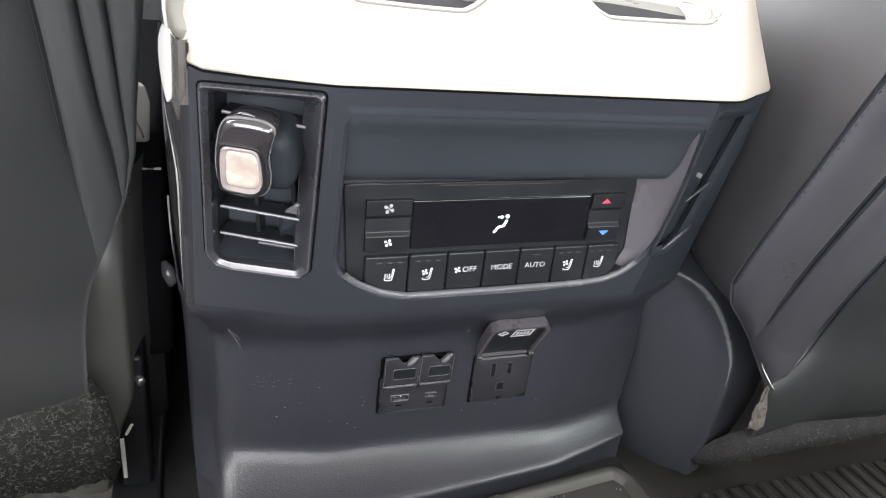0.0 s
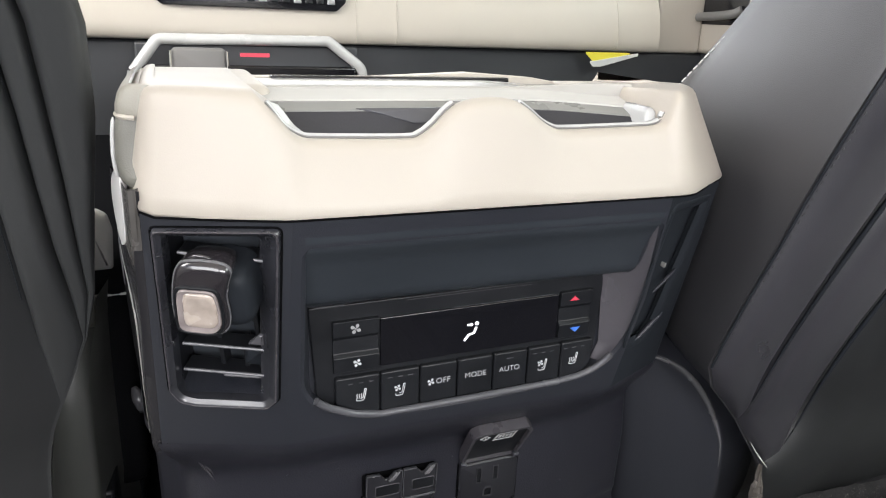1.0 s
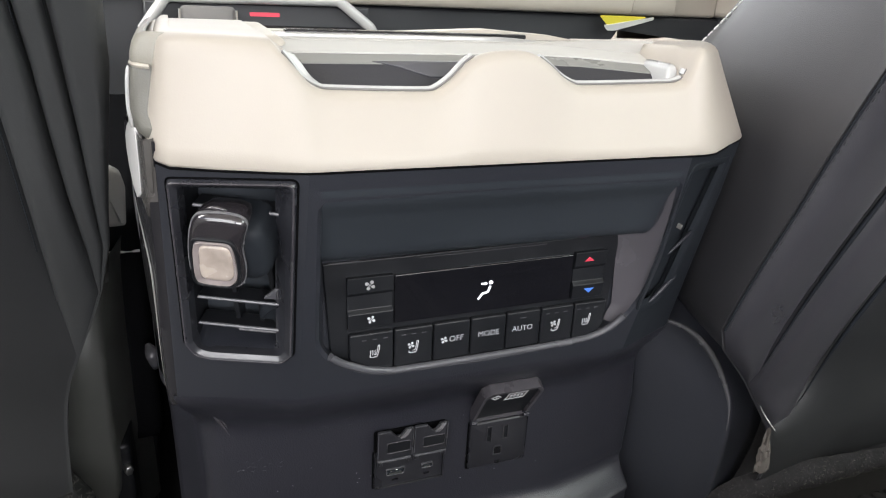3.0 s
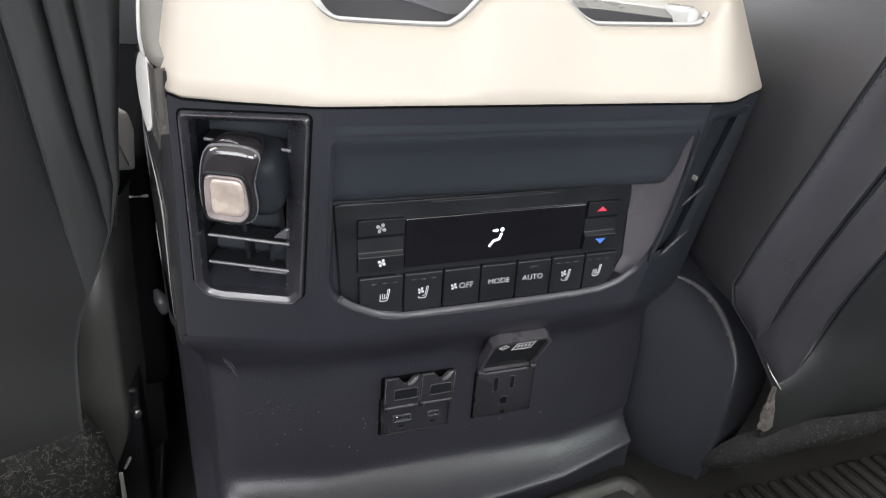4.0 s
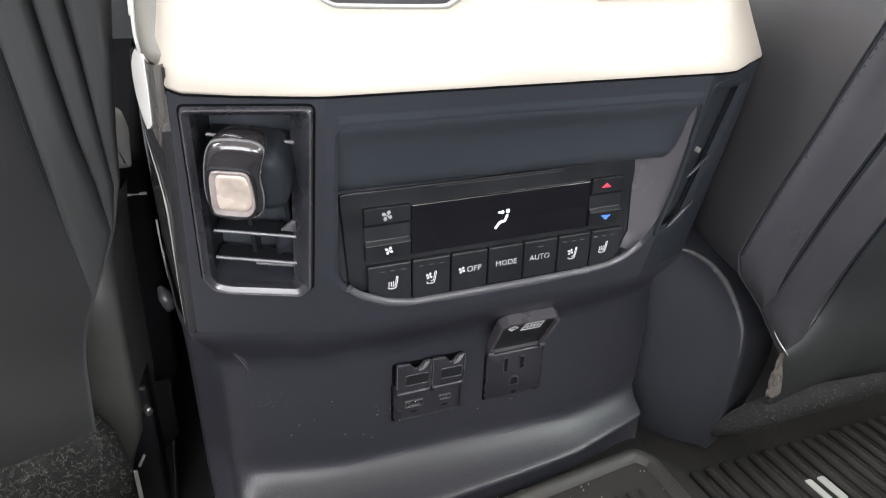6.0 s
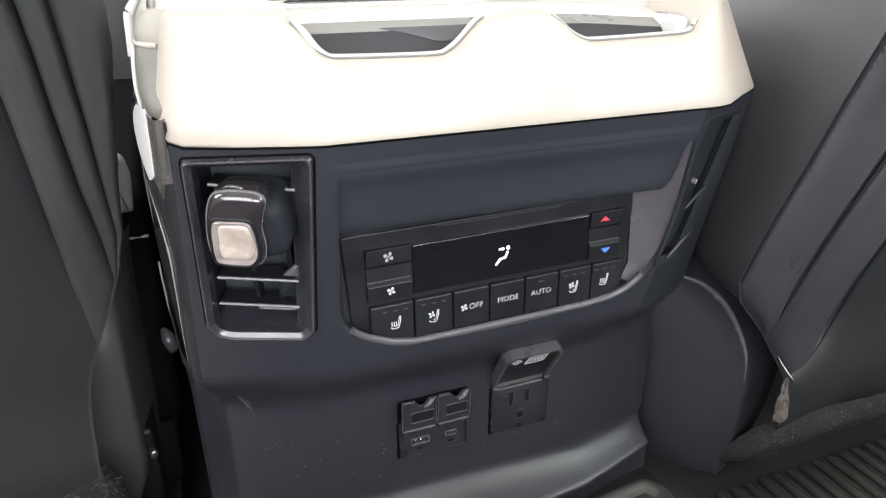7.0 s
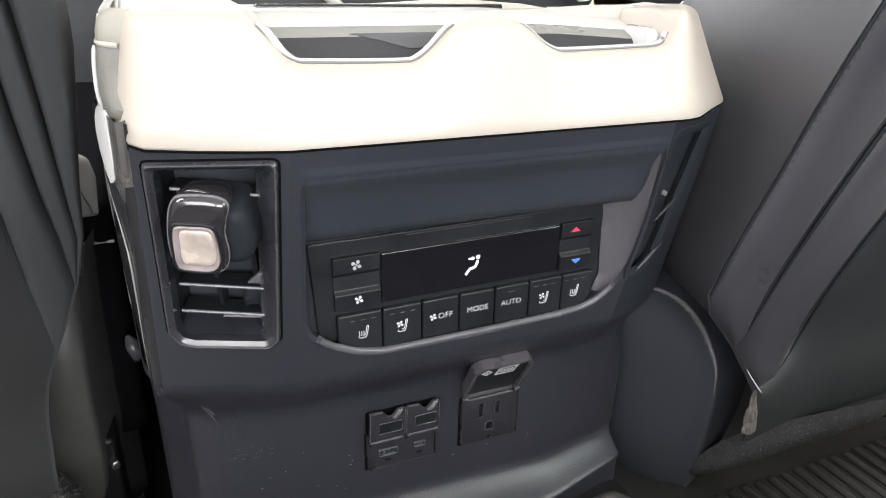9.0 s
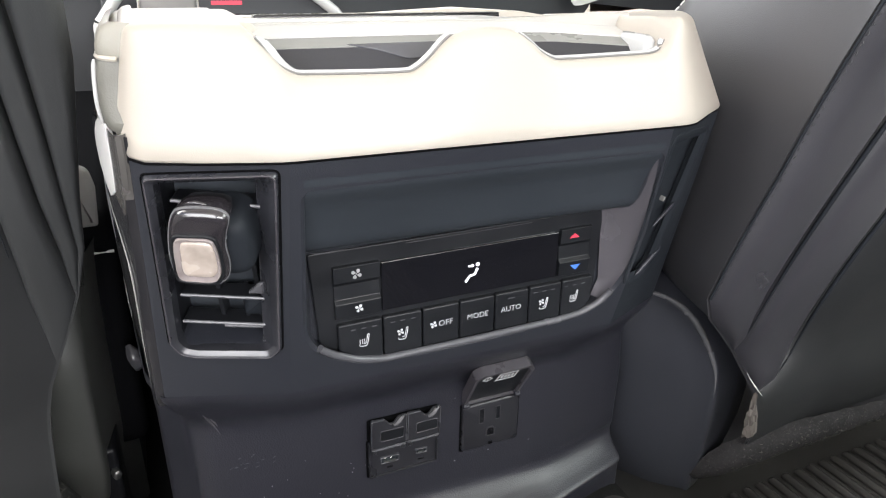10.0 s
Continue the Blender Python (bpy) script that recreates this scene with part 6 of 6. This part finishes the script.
slab(bm, Plane((-0.204, 0.2, 0.255), (1, 0.1, 0), (0, 0.1, 1)), fillet([(-0.012, -0.022), (0.006, -0.022), (0.0085, 0.006), (0.006, 0.018), (-0.001, 0.0225), (-0.012, 0.023)], [0.003, 0.003, 0.01, 0.008, 0.006, 0.003], 4), -0.012, 0.0, 0.004)
part("case", bm, M_PALEGREY, buckle, "pale plastic case", smooth=50)
knobp = thing("adjuster_knob", (-0.19, 0.19, 0.12), "small grey plastic adjuster knob low beside the console", "knob")
bm = bmesh.new()
tube(bm, smoothed([(-0.194, 0.2, 0.134), (-0.191, 0.196, 0.127), (-0.189, 0.194, 0.119), (-0.191, 0.197, 0.112)], 4), [0.002, 0.003, 0.0042, 0.005, 0.0055, 0.0056, 0.0055, 0.0052, 0.0048, 0.004, 0.003, 0.002, 0.001], 10)
part("grip", bm, M_EDGEGREY, knobp, "rounded grey grip", smooth=60)

# ---------------------------------------------------------------- dashboard
dash = thing("dashboard", (0.2, 0.8, 0.35), "cream and dark dashboard across the front", "dashboard")
bm = bmesh.new()
prof = smoothed([(0.80, 0.368), (0.762, 0.369), (0.751, 0.374), (0.7475, 0.39), (0.752, 0.42), (0.762, 0.45), (0.79, 0.5), (0.85, 0.54), (1.1, 0.58)], 4)
grid(bm, [[(x, p.x, p.y) for p in [Vector((q[0], q[1], 0)) for q in prof]] for x in (-0.75, -0.3, 0.11, 0.69)])
part("cream_fascia", bm, M_CREAMLEATHER, dash, "cream padded lower fascia", smooth=60)
for x in (0.125, 0.6, 0.19):
    bm = bmesh.new()
    tube(bm, [(x, p.x - 0.0004, p.y) for p in [Vector((q[0], q[1], 0)) for q in prof[4:24]]], 0.0007, 6)
    part("crease", bm, M_CREAMLEATHER, dash, "fine upright crease in the fascia")
bm = bmesh.new()
box(bm, (-0.75, 0.77, -0.1), (0.9, 0.85, 0.3675))
part("lower_panel", bm, M_DASHDARK, dash, "dark lower dash panel", bevel=0.004)
# dark control strip in the fascia
DP = Plane((-0.02, 0.7495, 0.4290), (1, 0, 0), (0, 0.16, 1))
bm = bmesh.new()
slab(bm, DP, fillet([(-0.13, -0.013), (0.113, -0.013), (0.128, 0.0), (0.128, 0.03), (-0.145, 0.03), (-0.145, 0.0)], 0.008, 4), -0.004, 0.004, 0.001)
strip = part("control_strip", bm, M_DISPLAY, dash, "dark control strip with small keys")
for i in range(14):
    bm = bmesh.new()
    slab(bm, DP, rect(-0.115 + i * 0.0165, -0.004, -0.104 + i * 0.0165, 0.008, 0.001), 0.0036, 0.006, 0.001)
    part("key", bm, M_GREYMARK if i % 3 == 1 else M_BUTTON, strip, "small key")
# silver surround of the shift area
bm = bmesh.new()
tp = fillet([(-0.198, 0.27), (-0.195, 0.325), (-0.16, 0.3715), (0.078, 0.374), (0.13, 0.335), (0.132, 0.27)], [0, 0.02, 0.014, 0.014, 0.02, 0], 5)
tube(bm, [(x, 0.735, z) for x, z in tp], 0.0080, 10)
part("surround", bm, M_EDGE, dash, "pale satin surround of the shift area", smooth=60)
bm = bmesh.new()
box(bm, (-0.19, 0.742, 0.27), (0.125, 0.77, 0.366))
part("shift_bay", bm, M_DASHDARK, dash, "dark bay inside the surround", bevel=0.003)
bm = bmesh.new()
box(bm, (-0.185, 0.73, 0.27), (0.12, 0.745, 0.337))
part("bay_step", bm, M_DISPLAY, dash, "glossy step in the bay", bevel=0.003)
bm = bmesh.new()
slab(bm, Plane((-0.029, 0.7415, 0.3515), (1, 0, 0), (0, 0, 1)), rect(-0.021, -0.0028, 0.021, 0.0028, 0.001), 0, 0.001)
part("red_mark", bm, M_RED, dash, "small red lit bar")
KN = Plane((-0.108, 0.7, 0.346), (1, 0, 0), (0, 0.1, 1))
bm = bmesh.new()
slab(bm, KN, fillet([(-0.034, -0.03), (0.034, -0.03), (0.036, 0.017), (-0.036, 0.017)], [0.006, 0.006, 0.008, 0.008], 4), -0.03, 0.0, 0.004)
knob = part("shift_knob", bm, M_KNOB, dash, "dark grey shift knob", smooth=50)
for sx in (-1, 1):
    bm = bmesh.new()
    tube(bm, smoothed([KN.at(sx * 0.0365, 0.012, 0.001), KN.at(sx * 0.0365, -0.012, 0.001), KN.at(sx * 0.03, -0.026, 0.001)], 4), 0.0016, 6)
    part("chrome_line", bm, M_CHROME, knob, "chrome line on the knob")
# yellow card below the fascia
card = thing("yellow_card", (0.58, 0.74, 0.36), "yellow and white paper tag hanging under the fascia", "paper tag")
bm = bmesh.new()
slab(bm, Plane((0.53, 0.742, 0.3685), (1, 0, 0.0), (0, -0.3, 1)), fillet([(0.0, 0.0), (0.022, -0.017), (0.034, -0.016), (0.105, 0.0)], 0.002, 3), 0, 0.0012)
part("sheet", bm, M_YELLOW, card, "yellow printed field")
bm = bmesh.new()
slab(bm, Plane((0.53, 0.7408, 0.3675), (1, 0, 0.0), (0, -0.3, 1)), fillet([(0.012, -0.0150), (0.024, -0.0250), (0.040, -0.0245), (0.112, -0.004), (0.112, 0.001), (0.040, -0.0115), (0.026, -0.0145)], [0.003, 0.005, 0.005, 0.002, 0.001, 0.002, 0.003], 3), 0, 0.0012)
part("white_edge", bm, M_TAB, card, "white folded edge")

# passenger door beyond the dash

door = thing("front_door", (0.85, 0.4, 0.2), "front passenger door lining, cream over dark", "car door")
bm = bmesh.new()
box(bm, (0.80, 0.1, 0.37), (0.895, 1.15, 0.6))
part("cream_panel", bm, M_CREAM, door, "cream upper door panel", bevel=0.01, segs=3)
bm = bmesh.new()
box(bm, (0.81, 0.1, -0.1), (0.895, 1.15, 0.37))
part("dark_panel", bm, M_DASHDARK, door, "dark lower door panel", bevel=0.004)
bm = bmesh.new()
box(bm, (0.6965, 0.768, 0.369), (0.801, 0.86, 0.6))
part("front_edge_panel", bm, M_CREAM, door, "cream front edge of the door lining", bevel=0.006, segs=3)
DR = Plane((0.7995, 0.72, 0.445), (0, -1, 0), (0, 0, 1))
bm = bmesh.new()
slab(bm, DR, rect(-0.16, -0.022, 0.06, 0.06, 0.014), -0.006, 0.0015, 0.001)
well = part("handle_well", bm, M_DISPLAY, door, "dark well of the door handle")
bm = bmesh.new()
tube(bm, smoothed([DR.at(-0.14, -0.006, 0.004), DR.at(-0.05, -0.009, 0.012), DR.at(0.03, -0.004, 0.01), DR.at(0.05, 0.004, 0.004)], 5), 0.008, 10)
part("handle", bm, M_KNOB, well, "satin door pull lever", smooth=60)
